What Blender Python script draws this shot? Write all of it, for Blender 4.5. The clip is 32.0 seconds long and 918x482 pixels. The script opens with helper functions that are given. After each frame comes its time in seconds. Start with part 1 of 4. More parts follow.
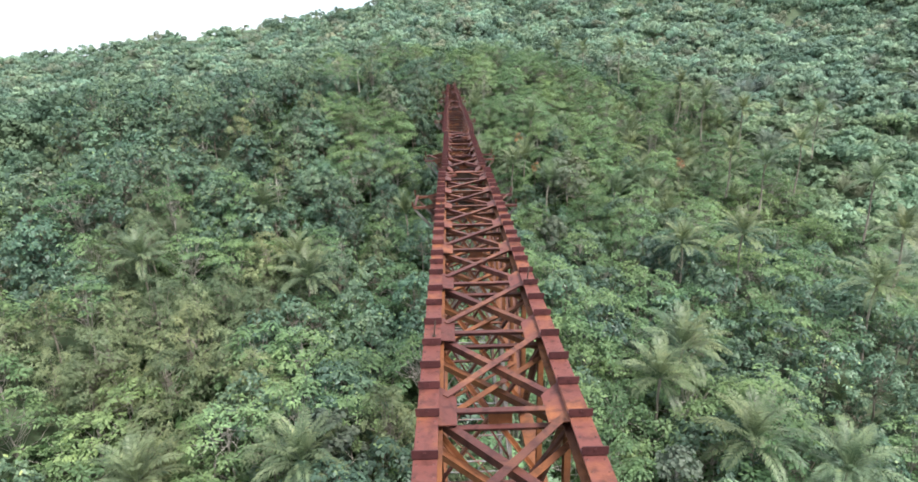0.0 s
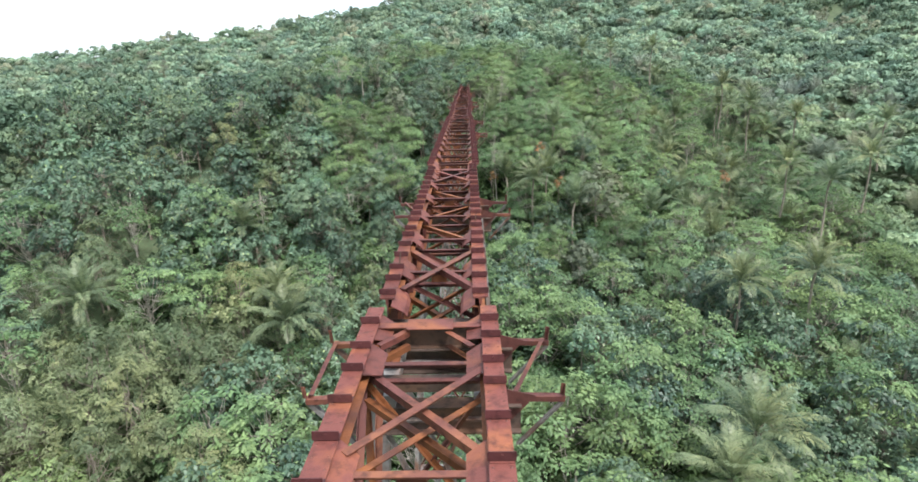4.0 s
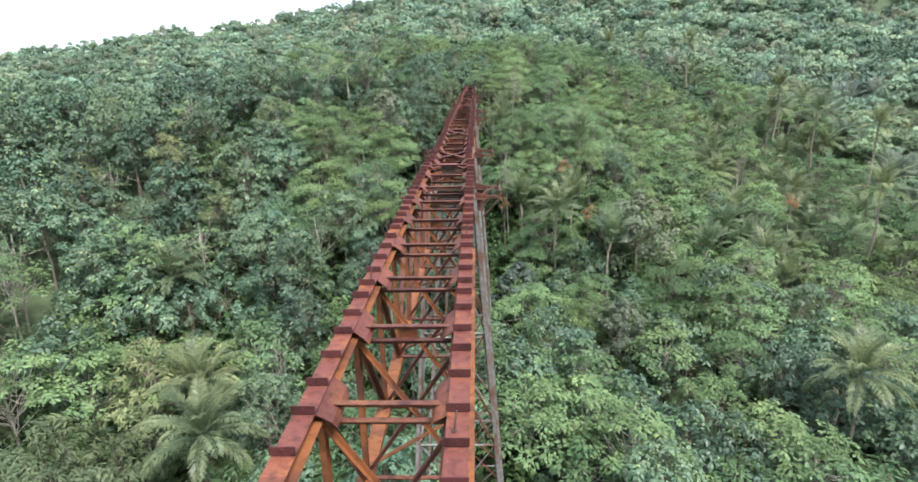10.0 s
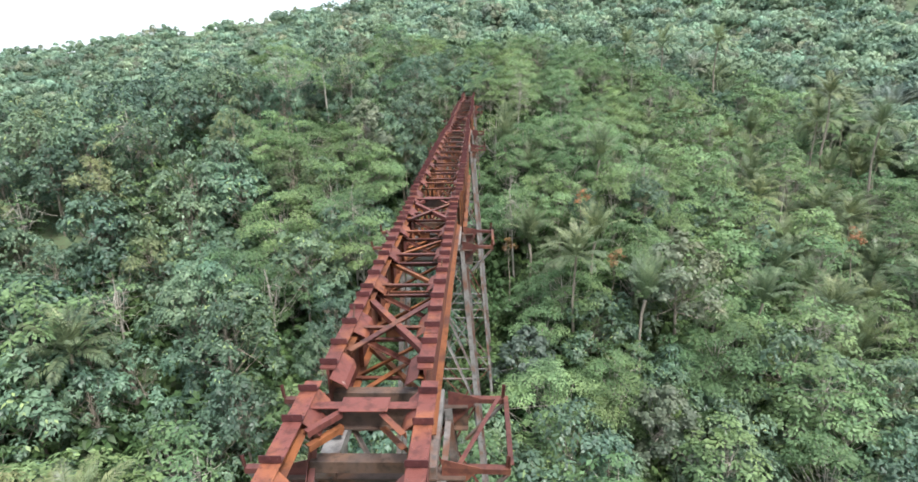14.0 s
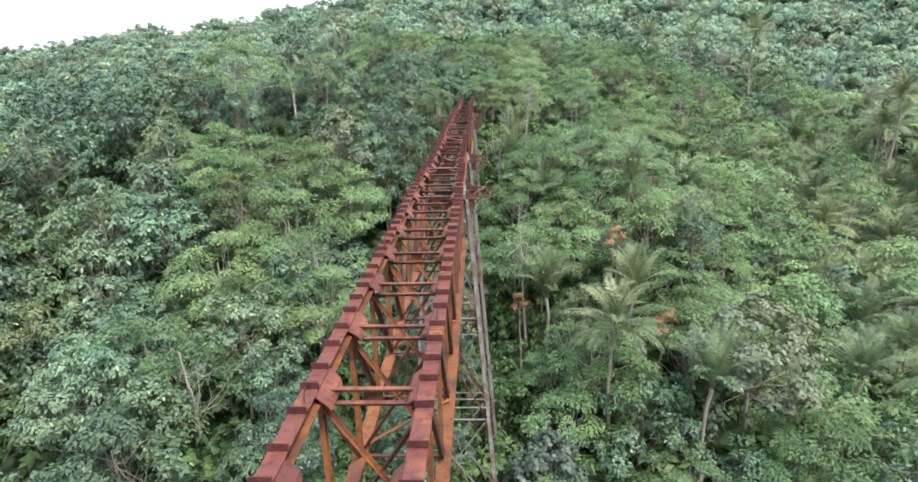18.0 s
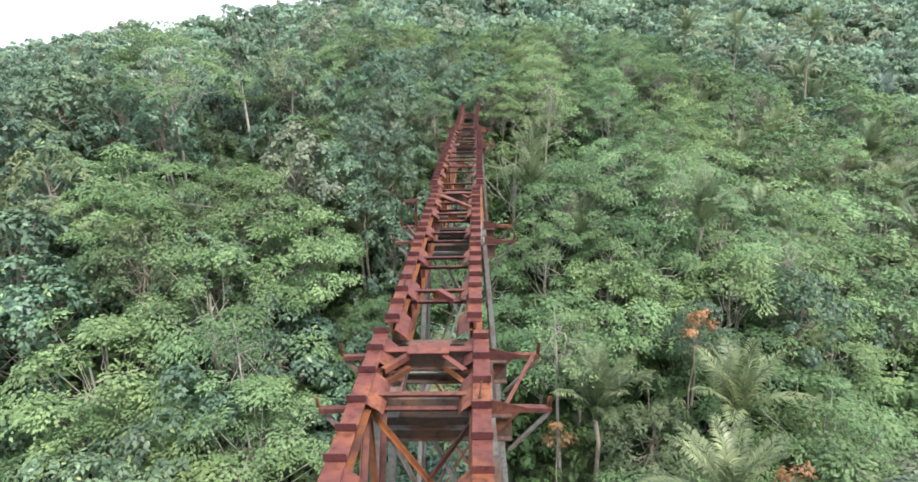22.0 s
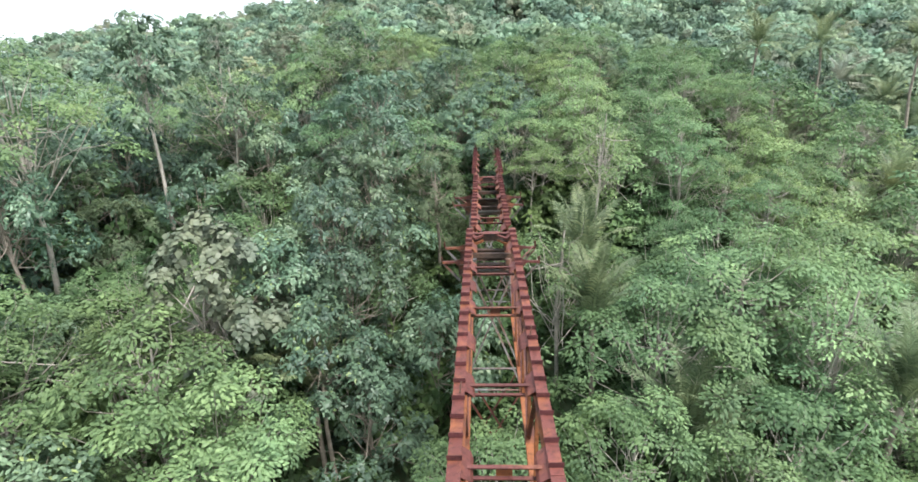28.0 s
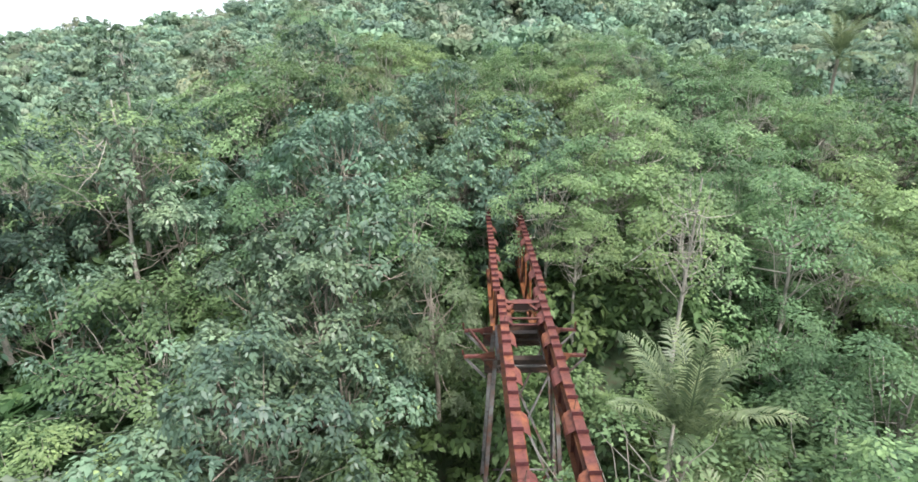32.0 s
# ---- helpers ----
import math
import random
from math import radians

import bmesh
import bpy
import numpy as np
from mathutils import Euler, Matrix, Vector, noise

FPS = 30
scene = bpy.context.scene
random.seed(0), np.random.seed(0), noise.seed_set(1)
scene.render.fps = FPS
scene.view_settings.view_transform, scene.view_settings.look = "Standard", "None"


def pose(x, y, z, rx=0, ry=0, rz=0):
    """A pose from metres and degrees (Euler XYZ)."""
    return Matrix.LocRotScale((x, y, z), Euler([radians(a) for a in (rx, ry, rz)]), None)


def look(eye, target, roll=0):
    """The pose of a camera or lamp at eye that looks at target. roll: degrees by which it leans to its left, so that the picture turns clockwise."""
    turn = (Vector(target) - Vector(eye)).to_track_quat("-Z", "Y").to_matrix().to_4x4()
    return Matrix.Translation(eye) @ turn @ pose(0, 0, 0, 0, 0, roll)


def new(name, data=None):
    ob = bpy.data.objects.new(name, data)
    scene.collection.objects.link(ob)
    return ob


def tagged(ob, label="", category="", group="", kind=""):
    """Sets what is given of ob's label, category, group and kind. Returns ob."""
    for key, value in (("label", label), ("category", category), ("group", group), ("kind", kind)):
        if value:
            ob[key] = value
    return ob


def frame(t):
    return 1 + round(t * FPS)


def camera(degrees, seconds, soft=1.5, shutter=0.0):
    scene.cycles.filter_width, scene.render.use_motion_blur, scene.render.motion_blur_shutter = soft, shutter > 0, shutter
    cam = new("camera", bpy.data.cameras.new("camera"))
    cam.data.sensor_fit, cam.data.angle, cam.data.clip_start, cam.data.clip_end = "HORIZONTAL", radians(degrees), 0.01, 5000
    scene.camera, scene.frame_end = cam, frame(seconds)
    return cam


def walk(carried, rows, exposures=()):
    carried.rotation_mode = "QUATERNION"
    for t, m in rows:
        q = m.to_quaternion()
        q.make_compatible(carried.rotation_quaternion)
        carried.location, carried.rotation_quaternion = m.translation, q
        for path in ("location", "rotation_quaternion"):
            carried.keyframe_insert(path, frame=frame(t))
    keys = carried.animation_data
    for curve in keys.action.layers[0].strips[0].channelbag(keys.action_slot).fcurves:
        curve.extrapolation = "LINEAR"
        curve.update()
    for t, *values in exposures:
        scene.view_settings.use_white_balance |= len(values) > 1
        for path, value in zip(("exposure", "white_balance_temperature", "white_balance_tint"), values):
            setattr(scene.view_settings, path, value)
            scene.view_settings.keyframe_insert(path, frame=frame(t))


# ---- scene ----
cam = camera(77.9, 32.0, soft=1.65)
# seconds, x, y, z, yaw, pitch, roll
PATH = [
    (0.0, -0.572, -1.170, 4.188, -1.03, -17.06, 1.29),
    (0.5, -0.375, 0.727, 4.023, -1.09, -16.96, 1.30),
    (1.0, -0.203, 2.585, 3.952, -1.28, -16.85, 1.35),
    (1.5, 0.014, 4.356, 3.985, -0.60, -16.84, 1.36),
    (2.0, 0.199, 6.259, 3.948, -0.05, -16.84, 1.38),
    (2.5, 0.359, 8.261, 3.900, 0.30, -16.87, 1.37),
    (3.0, 0.513, 10.280, 3.834, 0.50, -16.80, 1.35),
    (3.5, 0.672, 12.265, 3.830, 0.64, -16.82, 1.35),
    (5.5, 0.310, 20.249, 4.037, 1.15, -17.17, 1.27),
    (6.0, -0.011, 22.117, 3.989, 1.22, -17.18, 1.26),
    (6.5, -0.309, 24.077, 3.994, 1.22, -17.10, 1.23),
    (7.0, -0.417, 26.157, 4.052, 1.30, -17.06, 1.19),
    (7.5, -0.286, 28.177, 4.072, 1.45, -17.02, 1.16),
    (8.0, 0.007, 30.089, 4.102, 1.44, -17.10, 1.16),
    (8.5, 0.325, 32.071, 4.041, 1.47, -17.15, 1.17),
    (9.0, 0.645, 33.820, 3.938, 1.52, -17.14, 1.18),
    (9.5, 0.946, 35.537, 3.989, 1.59, -17.19, 1.17),
    (10.0, 1.216, 37.335, 4.060, 1.64, -17.21, 1.17),
    (10.5, 1.430, 39.291, 4.133, 1.63, -17.22, 1.14),
    (11.0, 1.560, 41.362, 4.242, 1.64, -17.29, 1.12),
    (11.5, 1.738, 43.552, 4.204, 1.77, -17.26, 1.12),
    (12.0, 1.690, 45.747, 4.142, 1.81, -17.19, 1.11),
    (12.5, 1.631, 47.907, 4.184, 1.79, -17.19, 1.09),
    (13.0, 1.658, 50.112, 4.400, 1.85, -17.22, 1.08),
    (13.5, 1.714, 52.308, 4.639, 1.87, -17.16, 1.12),
    (14.0, 1.790, 54.467, 4.869, 1.90, -17.24, 1.21),
    (14.5, 1.858, 56.592, 4.973, 1.89, -17.31, 1.31),
    (16.5, 2.120, 64.937, 4.876, 2.01, -17.28, 1.53),
    (17.0, 2.030, 67.054, 4.887, 1.95, -17.33, 1.53),
    (17.5, 1.913, 69.239, 4.888, 1.90, -17.35, 1.55),
    (18.0, 1.818, 71.494, 4.843, 1.91, -17.35, 1.56),
    (18.5, 1.711, 73.738, 4.795, 1.87, -17.35, 1.61),
    (19.0, 1.626, 75.948, 4.837, 1.85, -17.38, 1.63),
    (19.5, 1.516, 78.316, 4.817, 1.87, -17.50, 1.64),
    (20.0, 1.421, 80.613, 4.710, 1.89, -17.44, 1.64),
    (20.5, 1.334, 82.956, 4.653, 1.93, -17.42, 1.61),
    (21.0, 1.217, 85.373, 4.620, 1.98, -17.38, 1.61),
    (21.5, 1.087, 87.822, 4.651, 1.94, -17.38, 1.59),
    (22.0, 0.950, 90.267, 4.768, 1.80, -17.40, 1.53),
    (22.5, 0.971, 92.525, 4.843, 2.07, -17.39, 1.37),
    (23.0, 0.877, 94.836, 4.965, 2.23, -17.36, 1.28),
    (23.5, 0.676, 97.131, 5.042, 2.20, -17.37, 1.22),
    (24.0, 0.503, 99.291, 5.105, 2.06, -17.56, 1.20),
    (24.5, 0.360, 101.255, 5.230, 1.98, -17.83, 1.23),
    (25.0, 0.238, 102.988, 5.537, 2.02, -18.06, 1.31),
    (25.5, 0.159, 104.034, 5.772, 2.03, -18.02, 1.34),
    (27.5, -0.276, 109.733, 7.154, 2.15, -17.63, 1.29),
    (28.0, -0.366, 111.146, 7.298, 2.12, -17.59, 1.30),
    (28.5, -0.510, 112.672, 7.521, 2.00, -17.56, 1.33),
    (29.0, -0.737, 114.423, 7.806, 1.81, -17.61, 1.28),
    (29.5, -0.943, 116.535, 8.127, 1.70, -17.75, 1.23),
    (30.0, -1.130, 118.946, 8.353, 1.62, -17.76, 1.24),
    (30.5, -1.353, 121.287, 8.420, 1.51, -17.81, 1.23),
    (31.0, -1.618, 123.515, 8.362, 1.20, -17.79, 1.25),
    (31.5, -1.742, 125.812, 8.542, 1.12, -17.81, 1.27),
    (32.0, -1.836, 128.187, 8.886, 1.12, -17.80, 1.25),
]
walk(cam, [(t, pose(x, y, z, 90 + pitch, roll, yaw)) for t, x, y, z, yaw, pitch, roll in PATH],
     ((0.0, 0.22), (6.0, 0.22), (12.0, 0.28), (18.0, 0.35), (21.5, 0.33), (25.0, 0.37), (32.0, 0.38)))

# ---- light: bright overcast sky, soft sun ----
SUN_ELEV, SUN_AZ = radians(60), radians(140)
world = bpy.data.worlds.new("sky")
scene.world = world
world.use_nodes = True
wn, wl = world.node_tree.nodes, world.node_tree.links
wn.clear()
sky = wn.new("ShaderNodeTexSky")
sky.sky_type, sky.sun_disc = "NISHITA", False
sky.sun_elevation, sky.sun_rotation = SUN_ELEV, SUN_AZ
sky.dust_density, sky.air_density = 4.0, 1.0
sky_bg = wn.new("ShaderNodeBackground")
sky_bg.inputs["Strength"].default_value = 0.10
wl.new(sky.outputs[0], sky_bg.inputs["Color"])
# cloud deck: nearly white, faint uneven brightness
coord = wn.new("ShaderNodeTexCoord")
cloud = wn.new("ShaderNodeTexNoise")
cloud.inputs["Scale"].default_value, cloud.inputs["Detail"].default_value = 2.5, 5.0
ramp = wn.new("ShaderNodeValToRGB")
ramp.color_ramp.elements[0].position, ramp.color_ramp.elements[0].color = 0.3, (0.77, 0.89, 1.0, 1)
ramp.color_ramp.elements[1].position, ramp.color_ramp.elements[1].color = 0.7, (0.89, 0.955, 1.0, 1)
cloud_bg = wn.new("ShaderNodeBackground")
cloud_bg.inputs["Strength"].default_value = 1.06
wl.new(coord.outputs["Generated"], cloud.inputs["Vector"])
wl.new(cloud.outputs["Fac"], ramp.inputs["Fac"])
wl.new(ramp.outputs["Color"], cloud_bg.inputs["Color"])
both = wn.new("ShaderNodeAddShader")
wout = wn.new("ShaderNodeOutputWorld")
wl.new(sky_bg.outputs[0], both.inputs[0])
wl.new(cloud_bg.outputs[0], both.inputs[1])
wl.new(both.outputs[0], wout.inputs["Surface"])
sun = new("sun", bpy.data.lights.new("sun", "SUN"))
sun.data.energy, sun.data.angle, sun.data.color = 5.0, radians(14), (1.0, 0.965, 0.97)
sun.matrix_world = look((0, 0, 0), (-math.sin(SUN_AZ) * math.cos(SUN_ELEV), -math.cos(SUN_AZ) * math.cos(SUN_ELEV), -math.sin(SUN_ELEV)))


# ---- materials ----
def node_mat(name):
    m = bpy.data.materials.new(name)
    m.use_nodes = True
    n, l = m.node_tree.nodes, m.node_tree.links
    return m, n, l, n["Principled BSDF"]


def mixed(n, l, fac, a, b, mode="MIX"):
    x = n.new("ShaderNodeMix")
    x.data_type, x.blend_type = "RGBA", mode
    for sock, v in ((x.inputs[0], fac), (x.inputs[6], a), (x.inputs[7], b)):
        if hasattr(v, "is_output"):
            l.new(v, sock)
        elif isinstance(v, tuple):
            sock.default_value = (*v, 1)
        else:
            sock.default_value = v
    return x.outputs[2]


def noise_fac(n, l, vec, scale, detail, lo, hi, rough=0.55):
    t = n.new("ShaderNodeTexNoise")
    t.inputs["Scale"].default_value, t.inputs["Detail"].default_value, t.inputs["Roughness"].default_value = scale, detail, rough
    l.new(vec, t.inputs["Vector"])
    r = n.new("ShaderNodeMapRange")
    r.inputs["From Min"].default_value, r.inputs["From Max"].default_value = lo, hi
    l.new(t.outputs["Fac"], r.inputs["Value"])
    return r.outputs[0]


def steel_mat(name, paint, rust, rust_lo, rust_hi, pale=0.25, rough=0.62):
    """Old painted steel: paint, rust blooms, dark grime and pale lichen, by place."""
    m, n, l, b = node_mat(name)
    geo, info = n.new("ShaderNodeNewGeometry"), n.new("ShaderNodeObjectInfo")
    pos = geo.outputs["Position"]
    c = mixed(n, l, noise_fac(n, l, pos, 1.1, 6, rust_lo, rust_hi), paint, rust)
    c = mixed(n, l, noise_fac(n, l, pos, 7.0, 6, 0.48, 0.75), c, tuple(v * 0.4 for v in paint))
    c = mixed(n, l, noise_fac(n, l, pos, 2.6, 8, 0.69, 0.74, 0.7), c, (0.46, 0.40, 0.35))
    tint = n.new("ShaderNodeMapRange")
    tint.inputs["To Min"].default_value, tint.inputs["To Max"].default_value = 0.78, 1.18
    l.new(info.outputs["Random"], tint.inputs["Value"])
    hsv = n.new("ShaderNodeHueSaturation")
    l.new(tint.outputs[0], hsv.inputs["Value"])
    l.new(c, hsv.inputs["Color"])
    l.new(hsv.outputs[0], b.inputs["Base Color"])
    b.inputs["Roughness"].default_value = rough
    b.inputs["Specular IOR Level"].default_value = 0.35
    bump = n.new("ShaderNodeBump")
    bump.inputs["Strength"].default_value, bump.inputs["Distance"].default_value = 0.35, 0.01
    l.new(noise_fac(n, l, pos, 38.0, 4, 0.2, 0.8), bump.inputs["Height"])
    l.new(bump.outputs[0], b.inputs["Normal"])
    return m


M_CHORD = steel_mat("red_oxide_steel", (0.128, 0.041, 0.033), (0.25, 0.088, 0.036), 0.5, 0.7)
# cleats: the chord's red, with shade on upright faces put into the colour
M_CLEAT = steel_mat("dark_red_steel", (0.075, 0.022, 0.022), (0.13, 0.042, 0.03), 0.55, 0.8)
M_BRACE = steel_mat("rusty_brace_steel", (0.095, 0.033, 0.028), (0.19, 0.075, 0.04), 0.45, 0.68)
M_RUST = steel_mat("orange_rust_steel", (0.215, 0.078, 0.03), (0.085, 0.035, 0.026), 0.47, 0.66)
M_GRIME = steel_mat("grimy_brown_steel", (0.075, 0.052, 0.042), (0.13, 0.07, 0.042), 0.45, 0.68)
M_TOWER = steel_mat("weathered_grey_steel", (0.21, 0.2, 0.19), (0.15, 0.075, 0.05), 0.45, 0.62)


def leaf_mat(name, dark, light, gloss=0.45, through_light=0.3, odd=None, joined=False):
    """Leaves: tone by tree, by clump, by leaf and by patch of a few metres; part of the light comes through."""
    m, n, l, b = node_mat(name)
    geo, info = n.new("ShaderNodeNewGeometry"), n.new("ShaderNodeObjectInfo")
    own_tone = info.outputs["Random"]
    if joined:
        attr = n.new("ShaderNodeAttribute")
        attr.attribute_name = "tone"
        own_tone = attr.outputs["Fac"]
    clump = noise_fac(n, l, geo.outputs["Position"], 0.95, 3, 0.32, 0.68)
    own_leaf = n.new("ShaderNodeMath")
    own_leaf.operation = "MULTIPLY_ADD"
    own_leaf.inputs[1].default_value = 0.28
    l.new(geo.outputs["Random Per Island"], own_leaf.inputs[0])
    share = n.new("ShaderNodeMath")
    share.operation = "MULTIPLY"
    share.inputs[1].default_value = 0.72
    l.new(clump, share.inputs[0])
    l.new(share.outputs[0], own_leaf.inputs[2])
    c = mixed(n, l, own_leaf.outputs[0], dark, light)
    if odd:
        o = n.new("ShaderNodeMath")
        o.operation = "GREATER_THAN"
        o.inputs[1].default_value = 0.96
        l.new(geo.outputs["Random Per Island"], o.inputs[0])
        c = mixed(n, l, o.outputs[0], c, odd)
    # stands of a few trees differ in tone and warmth
    patch = noise_fac(n, l, geo.outputs["Position"], 0.17, 2, 0.34, 0.66)
    warm = noise_fac(n, l, geo.outputs["Position"], 0.09, 2, 0.36, 0.64)
    c = mixed(n, l, warm, mixed(n, l, 1.0, c, (0.9, 0.99, 1.03), "MULTIPLY"), mixed(n, l, 1.0, c, (1.09, 1.02, 0.92), "MULTIPLY"))
    tone = n.new("ShaderNodeMapRange")
    tone.inputs["To Min"].default_value, tone.inputs["To Max"].default_value = 0.8, 1.22
    l.new(patch, tone.inputs["Value"])
    own = n.new("ShaderNodeMapRange")
    own.inputs["To Min"].default_value, own.inputs["To Max"].default_value = 0.68, 1.3
    l.new(own_tone, own.inputs["Value"])
    both_tones = n.new("ShaderNodeMath")
    both_tones.operation = "MULTIPLY"
    l.new(tone.outputs[0], both_tones.inputs[0])
    l.new(own.outputs[0], both_tones.inputs[1])
    h = n.new("ShaderNodeMapRange")
    h.inputs["To Min"].default_value, h.inputs["To Max"].default_value = 0.516, 0.484
    l.new(own_tone, h.inputs["Value"])
    hsv = n.new("ShaderNodeHueSaturation")
    l.new(both_tones.outputs[0], hsv.inputs["Value"])
    l.new(h.outputs[0], hsv.inputs["Hue"])
    l.new(c, hsv.inputs["Color"])
    l.new(hsv.outputs[0], b.inputs["Base Color"])
    b.inputs["Roughness"].default_value = gloss
    b.inputs["Specular IOR Level"].default_value = 0.22 if joined else 0.36
    tr = n.new("ShaderNodeBsdfTranslucent")
    l.new(hsv.outputs[0], tr.inputs["Color"])
    mx = n.new("ShaderNodeMixShader")
    mx.inputs[0].default_value = through_light
    l.new(b.outputs[0], mx.inputs[1])
    l.new(tr.outputs[0], mx.inputs[2])
    l.new(mx.outputs[0], n["Material Output"].inputs["Surface"])
    return m


# darkest leaf, lightest leaf, roughness, light let through, odd pale leaves
LEAF_TONES = {
    "broad": ((0.058, 0.112, 0.060), (0.165, 0.258, 0.115), 0.44, 0.25, (0.281, 0.370, 0.169)),
    "glossy": ((0.056, 0.108, 0.056), (0.195, 0.295, 0.135), 0.42, 0.28, (0.22, 0.29, 0.19)),
    "feather": ((0.12, 0.205, 0.074), (0.24, 0.36, 0.118), 0.6, 0.38, None),
    "round": ((0.085, 0.122, 0.062), (0.165, 0.205, 0.108), 0.5, 0.25, None),
    "pale": ((0.14, 0.19, 0.08), (0.295, 0.325, 0.165), 0.5, 0.25, None),
    "fine": ((0.135, 0.185, 0.072), (0.27, 0.325, 0.125), 0.6, 0.35, None),
    "palm": ((0.095, 0.145, 0.055), (0.26, 0.315, 0.125), 0.4, 0.32, (0.30, 0.32, 0.18)),
    "orange": ((0.33, 0.13, 0.05), (0.47, 0.26, 0.09), 0.5, 0.3, None),
}
def tinted(c, r, g, b):
    return (c[0] * r, c[1] * g, c[2] * b) if c else None


LEAF = {k: leaf_mat(k + "_leaves", tinted(a, 0.7, 0.71, 0.97), tinted(b, 0.97, 0.95, 1.29), c, d, tinted(e, 0.85, 0.87, 0.8)) for k, (a, b, c, d, e) in LEAF_TONES.items()}


def toward(a, b, f):
    return tuple(x + (y - x) * f for x, y in zip(a, b))


# sprays of many leaves: tones nearer the mean, less gloss; lighter and bluer, distance haze put into the colour
HAZE_BLUE = {"feather": 1.9, "palm": 1.9, "fine": 1.7}
HAZED_SPRAY = {k: leaf_mat(k + "_sprays", tinted(toward(a, b, 0.25), 1.15, 1.02, HAZE_BLUE.get(k, 1.36)), tinted(toward(b, a, 0.2), 1.22, 1.1, HAZE_BLUE.get(k, 1.36) * 1.08), 0.62, d, None, True) for k, (a, b, c, d, e) in LEAF_TONES.items()}
# woods on the far slopes: tones still nearer the mean, paler and bluer with haze painted in
FAR_HAZED = {k: leaf_mat(k + "_far_woods", tinted(toward(a, b, 0.35), 1.22, 1.08, HAZE_BLUE.get(k, 1.3) * 1.2), tinted(toward(b, a, 0.3), 1.26, 1.13, HAZE_BLUE.get(k, 1.3) * 1.26), 0.7, d, None, True) for k, (a, b, c, d, e) in LEAF_TONES.items()}
# shrub leaves darkened: shade below the crowns is put into the colour
UNDERGROWTH = leaf_mat("undergrowth_leaves", (0.03, 0.06, 0.025), (0.105, 0.17, 0.062), 0.5, 0.22, None, True)


def bark_mat(name, a, b2):
    m, n, l, b = node_mat(name)
    geo = n.new("ShaderNodeNewGeometry")
    c = mixed(n, l, noise_fac(n, l, geo.outputs["Position"], 2.3, 6, 0.35, 0.65), a, b2)
    c = mixed(n, l, noise_fac(n, l, geo.outputs["Position"], 14.0, 4, 0.5, 0.75), c, tuple(v * 0.5 for v in a))
    l.new(c, b.inputs["Base Color"])
    b.inputs["Roughness"].default_value = 0.85
    return m


BARK = bark_mat("grey_bark", (0.30, 0.26, 0.21), (0.20, 0.17, 0.13))
PALE_BARK = bark_mat("pale_bark", (0.42, 0.39, 0.34), (0.30, 0.27, 0.22))


def ground_mat():
    m, n, l, b = node_mat("forest_floor")
    geo = n.new("ShaderNodeNewGeometry")
    c = mixed(n, l, noise_fac(n, l, geo.outputs["Position"], 0.35, 6, 0.35, 0.65), (0.05, 0.08, 0.04), (0.085, 0.125, 0.06))
    c = mixed(n, l, noise_fac(n, l, geo.outputs["Position"], 3.0, 6, 0.5, 0.75), c, (0.07, 0.05, 0.03))
    l.new(c, b.inputs["Base Color"])
    b.inputs["Roughness"].default_value = 0.95
    return m


GROUND = ground_mat()


# ---- builders ----
def mesh_of(name, verts, faces, mat, smooth=False):
    me = bpy.data.meshes.new(name)
    me.from_pydata([tuple(v) for v in verts], [], faces)
    me.materials.append(mat)
    if smooth:
        me.polygons.foreach_set("use_smooth", [True] * len(me.polygons))
    me.update()
    return me


def quads_mesh(name, v, mat):
    """A mesh of separate quads, from an array (n, 4, 3)."""
    n = len(v)
    me = bpy.data.meshes.new(name)
    me.vertices.add(n * 4)
    me.vertices.foreach_set("co", np.ascontiguousarray(v, dtype=np.float32).ravel())
    me.loops.add(n * 4)
    me.loops.foreach_set("vertex_index", np.arange(n * 4, dtype=np.int32))
    me.polygons.add(n)
    me.polygons.foreach_set("loop_start", np.arange(0, n * 4, 4, dtype=np.int32))
    me.materials.append(mat)
    me.update(calc_edges=True)
    return me


def put(name, me, parent=None, m=None, label="", category="", group="", kind=""):
    ob = new(name, me)
    if parent:
        ob.parent = parent
    if m is not None:
        ob.matrix_basis = m
    return tagged(ob, label, category, group, kind)


